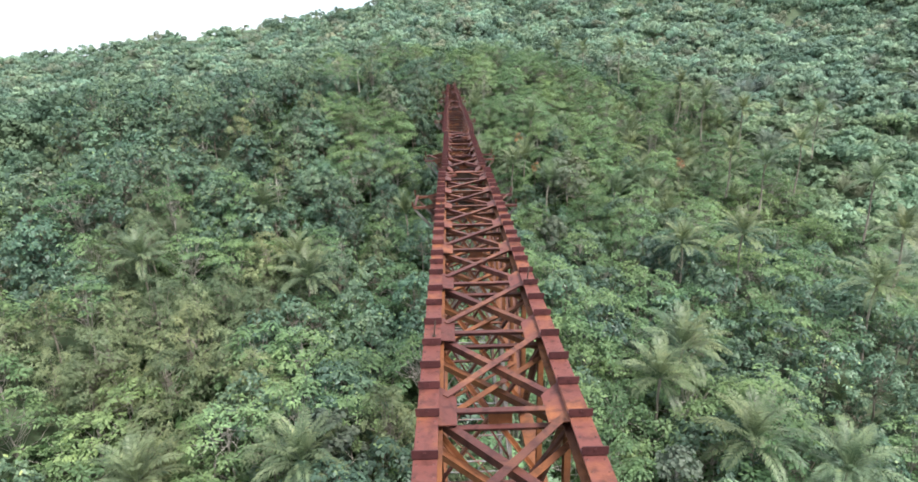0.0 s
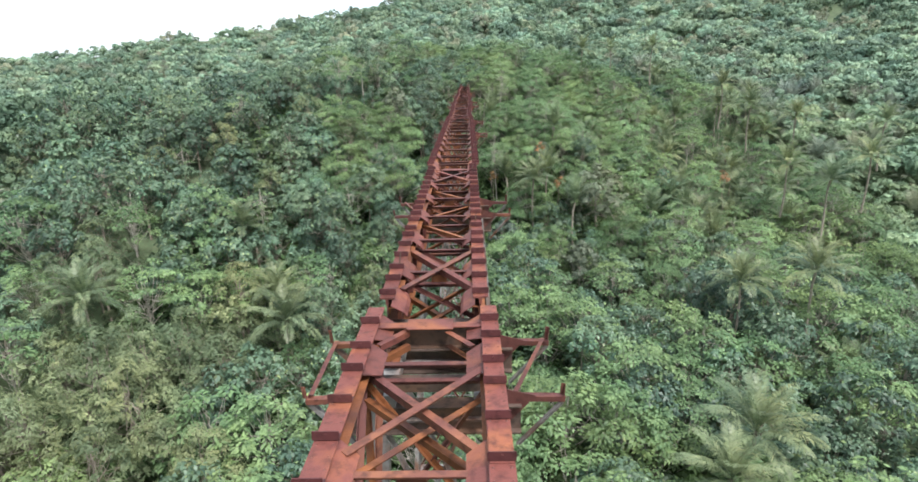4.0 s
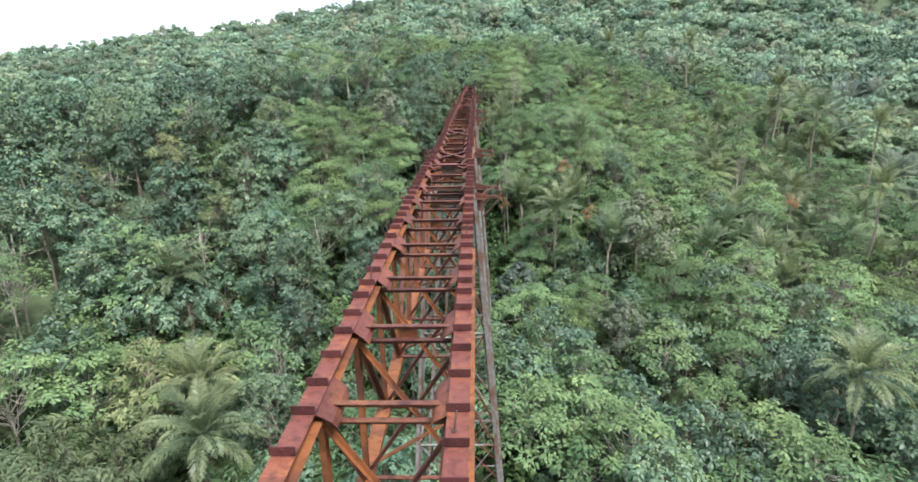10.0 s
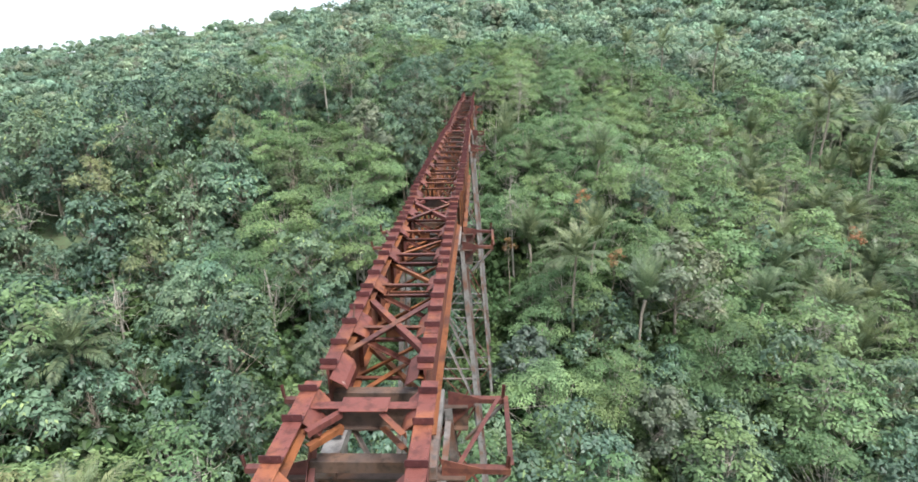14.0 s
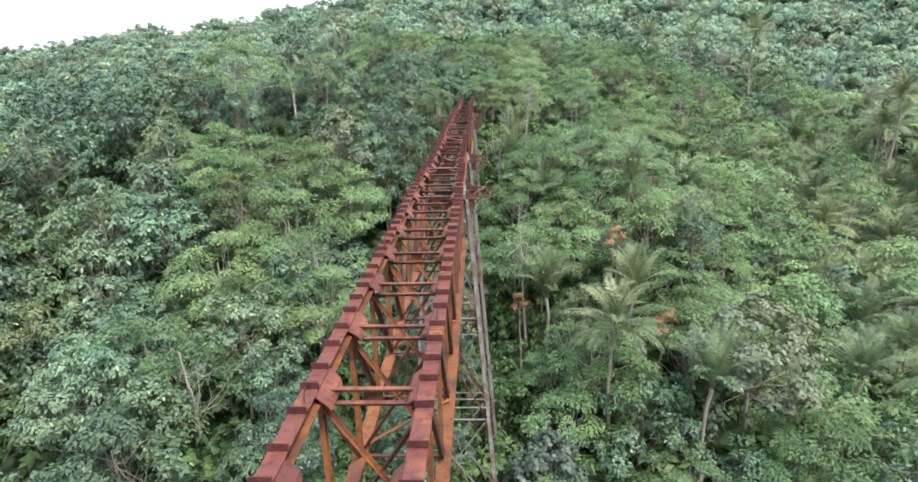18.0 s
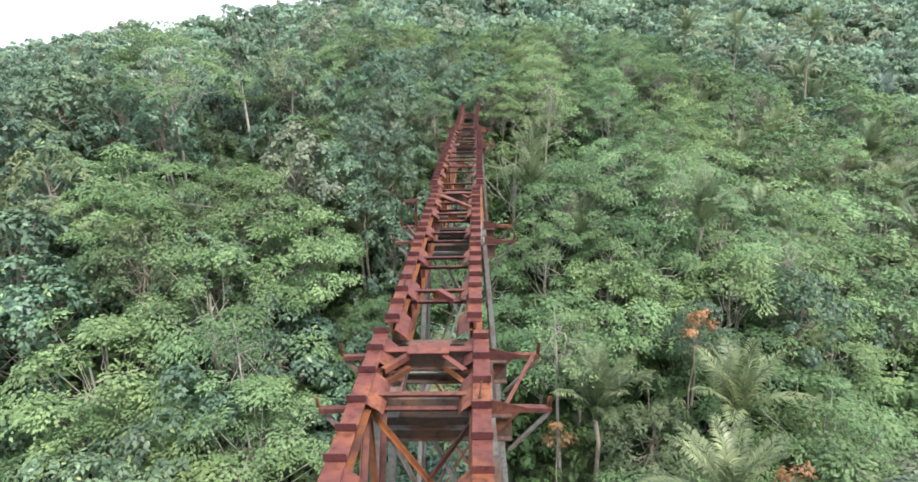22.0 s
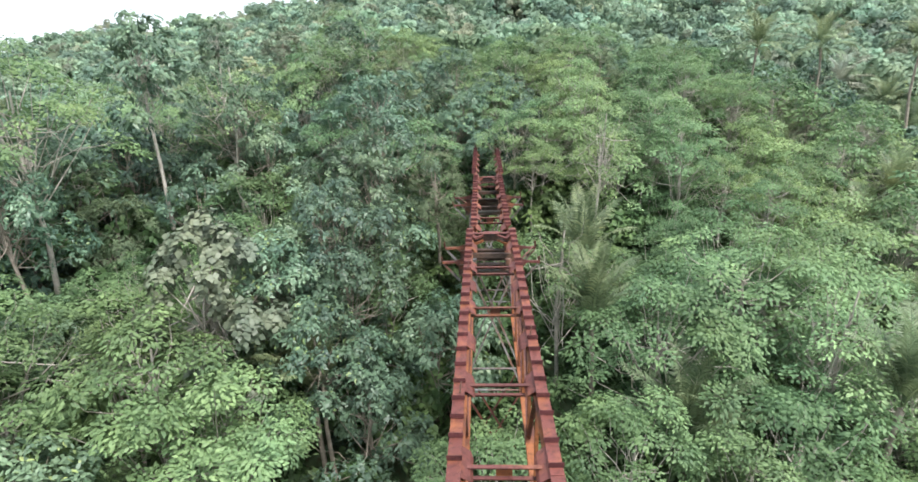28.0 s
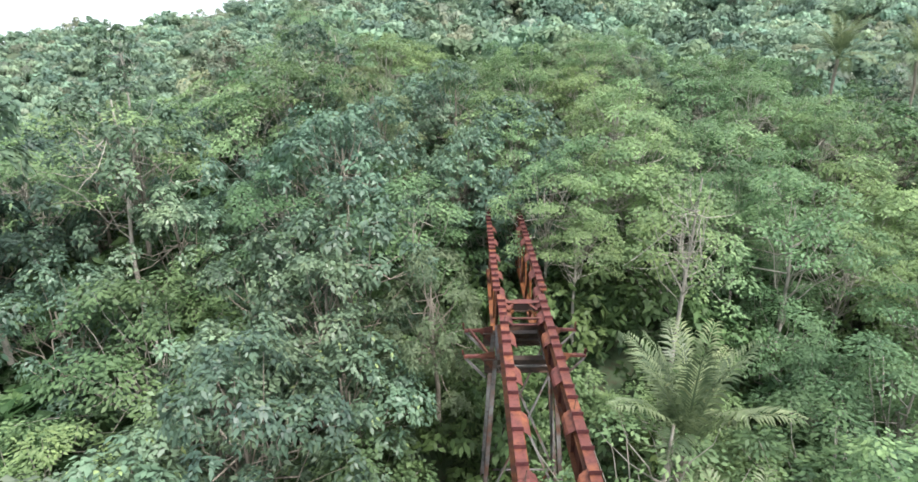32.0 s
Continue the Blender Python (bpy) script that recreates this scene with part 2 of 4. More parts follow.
class Solid:
    """Collects bars and plates into one mesh."""

    def __init__(self):
        self.v, self.f = [], []

    def add(self, verts, faces):
        k = len(self.v)
        self.v += [tuple(p) for p in verts]
        self.f += [tuple(k + i for i in q) for q in faces]
        return self

    def box(self, x0, x1, y0, y1, z0, z1, c=0.0):
        """A block with its long upper edges chamfered by c."""
        if c:
            ring = [(x0, z0), (x1, z0), (x1, z1 - c), (x1 - c, z1), (x0 + c, z1), (x0, z1 - c)]
        else:
            ring = [(x0, z0), (x1, z0), (x1, z1), (x0, z1)]
        k = len(ring)
        vs = [(x, y0, z) for x, z in ring] + [(x, y1, z) for x, z in ring]
        fs = [tuple(range(k)), tuple(range(2 * k - 1, k - 1, -1))] + [(i, i + k, (i + 1) % k + k, (i + 1) % k) for i in range(k)]
        return self.add(vs, [tuple(reversed(q)) for q in fs])

    def sweep(self, a, b, ring, up=(0, 0, 1)):
        """A bar from a to b with the given cross-section (u across, w along up)."""
        a, b = Vector(a), Vector(b)
        d = (b - a).normalized()
        u = d.cross(Vector(up))
        u = u.normalized() if u.length > 1e-4 else Vector((1, 0, 0))
        w = u.cross(d)
        k = len(ring)
        vs = [p + u * r[0] + w * r[1] for p in (a, b) for r in ring]
        fs = [tuple(range(k)), tuple(range(2 * k - 1, k - 1, -1))] + [(i, i + k, (i + 1) % k + k, (i + 1) % k) for i in range(k)]
        return self.add(vs, fs)

    def angle(self, a, b, leg=0.09, t=0.012, up=(0, 0, 1), flip=1):
        """A rolled L-section: one leg flat on top, one hanging."""
        s = flip
        ring = [(0, 0), (leg * s, 0), (leg * s, -t), (t * s, -t), (t * s, -leg), (0, -leg)]
        return self.sweep(a, b, ring if s < 0 else ring[::-1], up)

    def tee(self, a, b, wide=0.16, deep=0.1, t=0.014, up=(0, 0, 1)):
        h, q = wide / 2, t / 2
        return self.sweep(a, b, [(-h, 0), (-h, -t), (-q, -t), (-q, -deep), (q, -deep), (q, -t), (h, -t), (h, 0)], up)

    def channel(self, a, b, wide=0.3, deep=0.12, t=0.015, up=(0, 0, 1)):
        h = wide / 2
        return self.sweep(a, b, [(-h, 0), (-h, -deep), (-h + t, -deep), (-h + t, -t), (h - t, -t), (h - t, -deep), (h, -deep), (h, 0)], up)

    def plate(self, pts, t, down=(0, 0, -1)):
        """A flat plate with the outline pts and the thickness t."""
        k = len(pts)
        d = Vector(down) * t
        vs = [Vector(p) for p in pts] + [Vector(p) + d for p in pts]
        fs = [tuple(range(k)), tuple(range(2 * k - 1, k - 1, -1))] + [(i, i + k, (i + 1) % k + k, (i + 1) % k) for i in range(k)]
        return self.add(vs, fs)

    def mesh(self, name, mat):
        me = mesh_of(name, self.v, self.f, mat)
        bm = bmesh.new()
        bm.from_mesh(me)
        bmesh.ops.recalc_face_normals(bm, faces=bm.faces)
        bm.to_mesh(me)
        bm.free()
        return me


def part(name, solid, mat, parent, label=""):
    return put(name, solid.mesh(name, mat), parent, label=label)


# ---- terrain: a wooded valley that climbs to a ridge ----
CANOPY_Y = (-60, 0, 45, 76, 110, 136, 150, 165, 181, 230, 300)
CANOPY_Z = (-27, -31, -30, -24, -16, -6.5, -1.5, 3.5, 8, 19, 30)
RIDGE_AZ = (-60, -37, -25, -17, -9, 0, 10, 25, 45)
RIDGE_Z = (13, 18.5, 36, 44.5, 58.5, 74.5, 88, 95, 99)


def canopy(x, y):
    """Mean height of the treetops (arrays): a slope up along the bridge, with a spur on one side and a hollow on the other."""
    r, az = np.hypot(x, y), np.degrees(np.arctan2(x, np.maximum(y, 1e-3)))
    top = np.interp(az, RIDGE_AZ, RIDGE_Z)
    spur = 0.28 * np.clip(-x - 7, 0, 33) * np.clip((y - 82) / 42, 0, 1) + (2.0 * np.clip((-x - 28) / 14, 0, 1) + 5.0 * np.clip((-x - 42) / 14, 0, 1)) * np.clip((112 - y) / 22, 0, 1)
    hollow = -0.2 * np.clip(x - 10, 0, 85) * np.clip((y - 40) / 60, 0.25, 1)
    near = np.interp(np.minimum(y, 205), CANOPY_Y, CANOPY_Z) + spur + hollow
    near = np.minimum(near, 6.2 + 24 * np.clip((x + 26) / 20, 0, 1) - 0.13 * np.clip(-x - 38, 0, 70))
    sight = 2.4 + 0.72 * (top - 4) / 520 * r
    near = np.where(r > 120, np.minimum(near, sight), near)
    f = np.clip((r - 205) / 315, 0, None)
    power = np.interp(az, (-35, -12, 5, 20), (2.2, 1.35, 1.15, 1.3))
    low = np.interp(az, (-40, -20, -8), (-10, -4, 0))
    far = near + (top - near) * np.minimum(f, 1) ** power + low * np.sin(np.pi * np.clip(f * 1.6, 0, 1))
    out = np.where(f > 1, top - 0.35 * (r - 520), far)
    swell = 1.6 * np.sin(x * 0.061 + 1.3) * np.sin(y * 0.047 + 0.4) + 1.1 * np.sin(x * 0.13 + y * 0.09)
    return np.maximum(out + swell * np.clip(r / 80, 0, 1), -60)


TREE = 11.5


def ground_z(x, y):
    """The floor lies deep under the near trees; farther off it is raised to close gaps in the camera's view."""
    return canopy(x, y) - np.interp(np.hypot(x, y), (185, 230), (TREE, 7.0))


def build_ground():
    ax = np.concatenate([np.linspace(-3000, -320, 14), np.arange(-300, 301, 6.0), np.linspace(320, 3000, 14)])
    ay = np.concatenate([np.linspace(-3000, -120, 12), np.arange(-100, 640, 6.0), np.linspace(680, 4000, 16)])
    gx, gy = np.meshgrid(ax, ay)
    gz = ground_z(gx, gy)
    nx, ny = len(ax), len(ay)
    verts = np.stack([gx, gy, gz], -1).reshape(-1, 3)
    faces = [(j * nx + i, j * nx + i + 1, (j + 1) * nx + i + 1, (j + 1) * nx + i) for j in range(ny - 1) for i in range(nx - 1)]
    put("ground", mesh_of("ground", verts, faces, GROUND, True), label="dark forest floor of a steep wooded valley", category="ground", kind="structure")


build_ground()


# ---- the viaduct ----
# start, end, half distance of the chords, kind of span, one of its cross frames
SPANS = [
    (-3.0, 23.2, 0.95, "long", 7.7), (23.35, 37.75, 0.83, "tower", 25.4), (37.9, 62.55, 0.95, "long", 46.15), (62.7, 76.6, 0.83, "tower", 64.9),
    (76.75, 99.9, 0.93, "long", 84.2), (100.05, 112.6, 0.81, "tower", 102.3), (112.75, 136.1, 0.96, "long", 120.3), (136.25, 148.9, 0.80, "tower", 138.5),
    (149.05, 166.5, 0.93, "long", 151.4),
]
BENTS = (24.0, 36.85, 63.5, 75.7, 100.85, 111.65, 137.1, 148.0)
FLANGE, PANEL, CLEAT = 0.275, 2.31, 0.735
rnd = random.Random(7)


def rivet_rows(xs, y0, y1, z, step=0.13):
    """Rivet heads along a plate, as low domes."""
    s = Solid()
    for x in xs:
        for i in range(int((y1 - y0) / step)):
            y, r, h = y0 + (i + 0.5) * step, 0.022, 0.013
            ring = [(x + r * math.cos(a), y + r * math.sin(a), z) for a in (0.5, 1.76, 3.02, 4.27, 5.53)]
            s.add(ring + [(x, y, z + h)], [(k, (k + 1) % 5, 5) for k in range(5)])
    return s


def cleat_mesh():
    """A sleeper cleat: an upright leg across the flange with a foot behind it and a bolt."""
    s = Solid()
    w = FLANGE / 2 + 0.012
    s.box(-w, w, 0, 0.014, 0.016, 0.125, 0.006)
    s.box(-w, w, 0.014, 0.11, 0.016, 0.03)
    ring = [(0.018 * math.cos(a), -0.012, 0.085 + 0.018 * math.sin(a)) for a in (0, 1.05, 2.09, 3.14, 4.19, 5.24)]
    s.add(ring + [(x, 0.0, z) for x, _, z in ring], [tuple(range(6))] + [(i, (i + 1) % 6, (i + 1) % 6 + 6, i + 6) for i in range(6)])
    return s.mesh("cleat", M_CLEAT)


CLEAT_ME = cleat_mesh()


def hook_bolt_mesh():
    """A leftover sleeper bolt: a bent rod with a nut, standing on the flange."""
    s = Solid()
    ring = [(0.013 * math.cos(a), 0.013 * math.sin(a)) for a in (0, 1.05, 2.09, 3.14, 4.19, 5.24)]
    s.sweep((0, 0, 0), (0.01, 0.0, 0.14), ring, (0, 1, 0))
    s.sweep((0.01, 0, 0.135), (0.03, 0.03, 0.27), ring, (0, 1, 0))
    s.sweep((0, 0, 0), (0, 0, 0.03), [(x * 2.3, y * 2.3) for x, y in ring], (0, 1, 0))
    return s.mesh("hook_bolt", M_GRIME)


HOOK_ME = hook_bolt_mesh()


def build_span(y0, y1, half, kind, phase, n):
    span = put("bridge_span", None, label="rusty red steel railway %s without rails" % ("deck truss span" if kind == "long" else "girder span over a tower"),
               category="bridge", group="spans of the viaduct")
    deep = 3.3 if kind == "long" else 1.35
    if n > 0:
        y0 += 0.25
    first = phase - math.floor((phase - y0 - 0.9) / PANEL) * PANEL
    frames = [y0] + [float(v) for v in np.arange(first, y1 - 0.9, PANEL)] + [y1]
    if n == 6:
        frames = [y0, 114.3, 116.4, 118.5, 120.3, 123.2, 125.4, 127.7, 129.5, 131.4, 133.8, y1]
    if kind == "tower":
        # a strut stands over the far bent
        gap = y1 - frames[-2]
        if gap < 1.5:
            frames[-2] = y1 - 1.8
        elif gap > 2.6:
            frames.insert(-1, y1 - 1.8)
    panels, step = len(frames) - 1, PANEL
    for side in (-1, 1):
        x = side * half
        s = Solid()
        # flange plate, two angles and the web, as one section
        w, low = FLANGE / 2, -0.46 if kind == "long" else -1.3
        ring = [(-w, -0.005), (-w, -0.02), (-0.1, -0.02), (-0.1, -0.033), (-0.026, -0.033), (-0.026, -0.13), (-0.012, -0.13), (-0.012, low),
                (0.012, low), (0.012, -0.13), (0.026, -0.13), (0.026, -0.033), (0.1, -0.033), (0.1, -0.02), (w, -0.02), (w, -0.005), (w - 0.006, 0.0), (-w + 0.006, 0.0)]
        s.sweep((x, y0, 0), (x, y1, 0), ring)
        chord = part("top_chord", s, M_CHORD, span)
        tagged(put("rivets", rivet_rows((x - 0.095, x + 0.095), y0, y1, 0.0, 0.2).mesh("rivets", M_CHORD), chord), kind="stuff")
        ledge = Solid()
        inn = -side
        a, c = sorted((x + inn * 0.0265, x + inn * 0.185))
        ledge.box(a, c, y0 + 0.02, y1 - 0.02, -0.215, -0.2)
        a, c = sorted((x + inn * 0.0265, x + inn * 0.04))
        ledge.box(a, c, y0 + 0.02, y1 - 0.02, -0.33, -0.2155)
        part("inner_angle", ledge, M_RUST, chord)
        # joint cover plates and cleats
        for k in range(1, panels):
            if k % 3 == (n + (side > 0)) % 3:
                c = Solid()
                yy = frames[k] + rnd.uniform(-0.4, 0.4)
                c.box(x - FLANGE / 2 + 0.01, x + FLANGE / 2 - 0.01, yy - 0.33, yy + 0.33, 0.0005, 0.012, 0.004)
                part("cover_plate", c, M_CHORD, chord)
        i, y = 0, y0 + 0.12
        while y < y1 - 0.1:
            put("cleat", CLEAT_ME, chord, Matrix.Translation((x, y + rnd.uniform(-0.05, 0.05), 0)))
            if i % 11 == 4 + 2 * side:
                put("hook_bolt", HOOK_ME, chord, Matrix.Translation((x - side * 0.03, y + 0.3, 0.001)))
            y += CLEAT * rnd.choice((0.82, 1.0, 1.0, 1.0, 1.15))
            i += 1
        # lower chord, posts and diagonals of the side truss
        if kind == "long":
            b = Solid()
            b.channel((x, frames[1], -deep), (x, frames[-2], -deep), 0.3, 0.14)
            part("bottom_chord", b, M_RUST, span)
            for k in range(panels + 1):
                yy = frames[k]
                if 0 < k < panels:
                    p = Solid()
                    p.channel((x, yy, -0.3), (x, yy, -deep), 0.16, 0.09, 0.012, (side, 0, 0))
                    part("post", p, M_RUST, span)
                if k < panels:
                    a, c = ((-0.3, -deep) if (k < panels / 2) ^ (k == 0) else (-deep, -0.3))
                    if k == 0:
                        a, c = -0.3, -deep
                    if k == panels - 1:
                        a, c = -deep, -0.3
                    p = Solid()
                    p.tee((x, yy, a), (x, frames[k + 1], c), 0.2, 0.11, 0.014, (side, 0, 0))
                    part("diagonal", p, M_BRACE, span)
        else:
            b = Solid()
            b.box(x - 0.15, x + 0.15, y0, y1, -1.33, -1.305)
            part("bottom_flange", b, M_RUST, span)
            for k in range(1, int((y1 - y0) / 1.15)):
                p = Solid()
                yy = y0 + k * 1.15
                p.box(x + (0.0125 if side < 0 else -0.1), x + (0.1 if side < 0 else -0.0125), yy - 0.008, yy + 0.008, -1.3, -0.14)
                part("stiffener", p, M_BRACE, span)
    # cross frames between the chords
    inner = half - 0.02
    for k in range(panels + 1):
        yy = frames[k]
        yy = min(max(yy, y0 + 0.2), y1 - 0.6)
        end = k in (0, panels)
        lost = (n == 6 and k in (2, 6, 8, 10)) or n == 8 or (n == 7 and k not in (1, panels - 1))
        bare = n >= 5
        for side in (-1, 1):
            g = Solid()
            if n == 0:
                xo, xi, z = side * (half - 0.05), side * (half - 0.37), -0.05
                g.plate([(xo, yy - 0.5, z), (xi, yy - 0.36, z - 0.1), (xi, yy + 0.26, z - 0.1), (xo, yy + 0.5, z)], 0.014)
            else:
                # a bent plate that hangs inwards from the chord
                xo, xi, skew = side * (half - 0.1), side * (half - 0.31), rnd.uniform(-0.06, 0.06)
                lip = xi - side * 0.05
                g.plate([(xo, yy - 0.46, -0.036), (xi, yy - 0.43 + skew, -0.2), (xi, yy + 0.43 + skew, -0.2), (xo, yy + 0.46, -0.036)], 0.014)
                g.plate([(xi, yy - 0.43 + skew, -0.202), (lip, yy - 0.4 + skew, -0.29), (lip, yy + 0.34 + skew, -0.29), (xi, yy + 0.43 + skew, -0.202)], 0.012)
            part("gusset_plate", g, M_CHORD, span)
        if k == 0:
            # free chord ends, tied only low down
            low = Solid()
            low.channel((-inner, yy, -0.55), (inner, yy, -0.55), 0.2, 0.18)
            part("lower_cross_beam", low, M_GRIME, span)
            continue
        if end:
            e = Solid()
            e.box(-inner, inner, yy - 0.09, yy + 0.09, -0.075, -0.06)
            e.box(-0.37, 0.37, yy - 0.19, yy + 0.19, -0.059, -0.045, 0.004)
            part("end_cross_beam", e, M_CHORD, span)
            web = Solid()
            web.box(-inner, inner, yy - 0.008, yy + 0.008, -0.42, -0.0755)
            web.box(-inner, inner, yy - 0.09, yy + 0.09, -0.436, -0.4205)
            part("end_web", web, M_GRIME, span)
            low = Solid()
            low.channel((-inner, yy, -1.02), (inner, yy, -1.02), 0.22, 0.2)
            part("lower_cross_beam", low, M_GRIME, span)
            for side in (-1, 1):
                for drop, mat in ((0.102, M_CHORD), (0.345, M_RUST)):
                    d = Solid()
                    d.angle((side * 0.32, yy - 0.12, -drop), (side * (half - 0.24), yy - 0.62, -drop), 0.1)
                    part("knee_brace", d, mat, span)
            continue
        if lost:
            continue
        for dz, dy in ((-0.145, 0.0), (-0.42, 0.02)):
            t = Solid()
            t.angle((-inner, yy + dy, dz), (inner, yy + dy, dz), 0.1, 0.012)
            part("cross_strut", t, M_BRACE, span)
        if kind == "long" and not bare:
            t = Solid()
            t.angle((-inner, yy, -deep + 0.05), (inner, yy, -deep + 0.05), 0.09)
            part("cross_strut", t, M_BRACE, span)
            for a, c in ((-1, 1), (1, -1)):
                t = Solid()
                t.angle((a * inner, yy + 0.02 * a, -0.42), (c * inner, yy + 0.02 * a, -deep + 0.1), 0.08, 0.011, (0, 1, 0))
                part("sway_brace", t, M_BRACE if a > 0 else M_RUST, span)
        if k % 3 == 1:
            t = Solid()
            t.box(-0.16, 0.16, yy + 0.012, yy + 0.024, -0.41, -0.16)
            part("strut_plate", t, M_RUST, span)
        if kind == "tower" and not bare:
            for a in (-1, 1):
                t = Solid()
                t.angle((a * (inner - 0.05), yy + 0.03 * a, -0.4), (-a * (inner - 0.05), yy + 0.03 * a, -1.25), 0.09, 0.012, (0, 1, 0))
                part("sway_brace", t, M_RUST if a > 0 else M_BRACE, span)
            t = Solid()
            t.angle((-inner, yy - 0.1, -1.24), (inner, yy - 0.1, -1.24), 0.1)
            part("cross_strut", t, M_BRACE, span)
    # lateral bracing in plan
    for k in range(panels):
        a, c = frames[k] + 0.25, frames[k + 1] - 0.25
        if n == 0 and 0 < k < panels - 1:
            for side, dz in ((-1, -0.085), (1, -0.2)):
                t = Solid()
                t.angle((side * (inner - 0.15), a, dz), (-side * (inner - 0.15), c, dz), 0.11)
                part("lateral_brace", t, M_BRACE, span)
            for side, dz in ((-1, -0.5), (1, -0.6)):
                t = Solid()
                t.angle((side * (inner - 0.05), a, dz), (-side * (inner - 0.05), c, dz), 0.1)
                part("lateral_brace", t, M_RUST, span)
        if kind == "tower" and n < 7 and k in (1, panels - 1):
            # crossed braces over the first strut at either end
            yc = frames[k]
            for side, dz in ((-1, -0.07), (1, -0.085)):
                t = Solid()
                if n == 5 and k == 1:
                    # only a broken stub is left
                    if side > 0:
                        t.angle((0.34, yc - 0.75, dz), (-0.05, yc - 0.3, dz + 0.05), 0.13, 0.012)
                        part("lateral_brace", t, M_CHORD, span, "broken brace stub")
                    continue
                short = n == 5 and k > 1 and side < 0
                reach = 0.15 if short else 1.0
                t.angle((side * (inner - 0.12), yc + (1.15 if short else -1.15), dz), (-side * (inner - 0.12) * reach, yc + (-1.15 if short else 1.15) * reach, dz), 0.13, 0.012)
                part("lateral_brace", t, M_CHORD if side > 0 else M_BRACE, span)
            for side, dz in ((-1, -1.12), (1, -1.2)) if n < 5 else ():
                t = Solid()
                t.angle((side * (inner - 0.05), yc - 1.1, dz), (-side * (inner - 0.05), yc + 1.1, dz), 0.11)
                part("lateral_brace", t, M_RUST, span)
        elif kind == "tower" and n < 5 and 1 < k < panels - 2:
            t = Solid()
            side = 1 if k % 2 else -1
            t.angle((-side * (inner - 0.1), a, -0.3), (side * (inner - 0.1), c, -0.34), 0.09)
            part("lateral_brace", t, M_RUST, span)
        if kind == "long" and k % 2 == n % 2 and n < 6:
            t = Solid()
            t.angle((-inner, a, -deep + 0.1), (inner, c, -deep + 0.1), 0.09)
            part("lateral_brace", t, M_RUST, span)


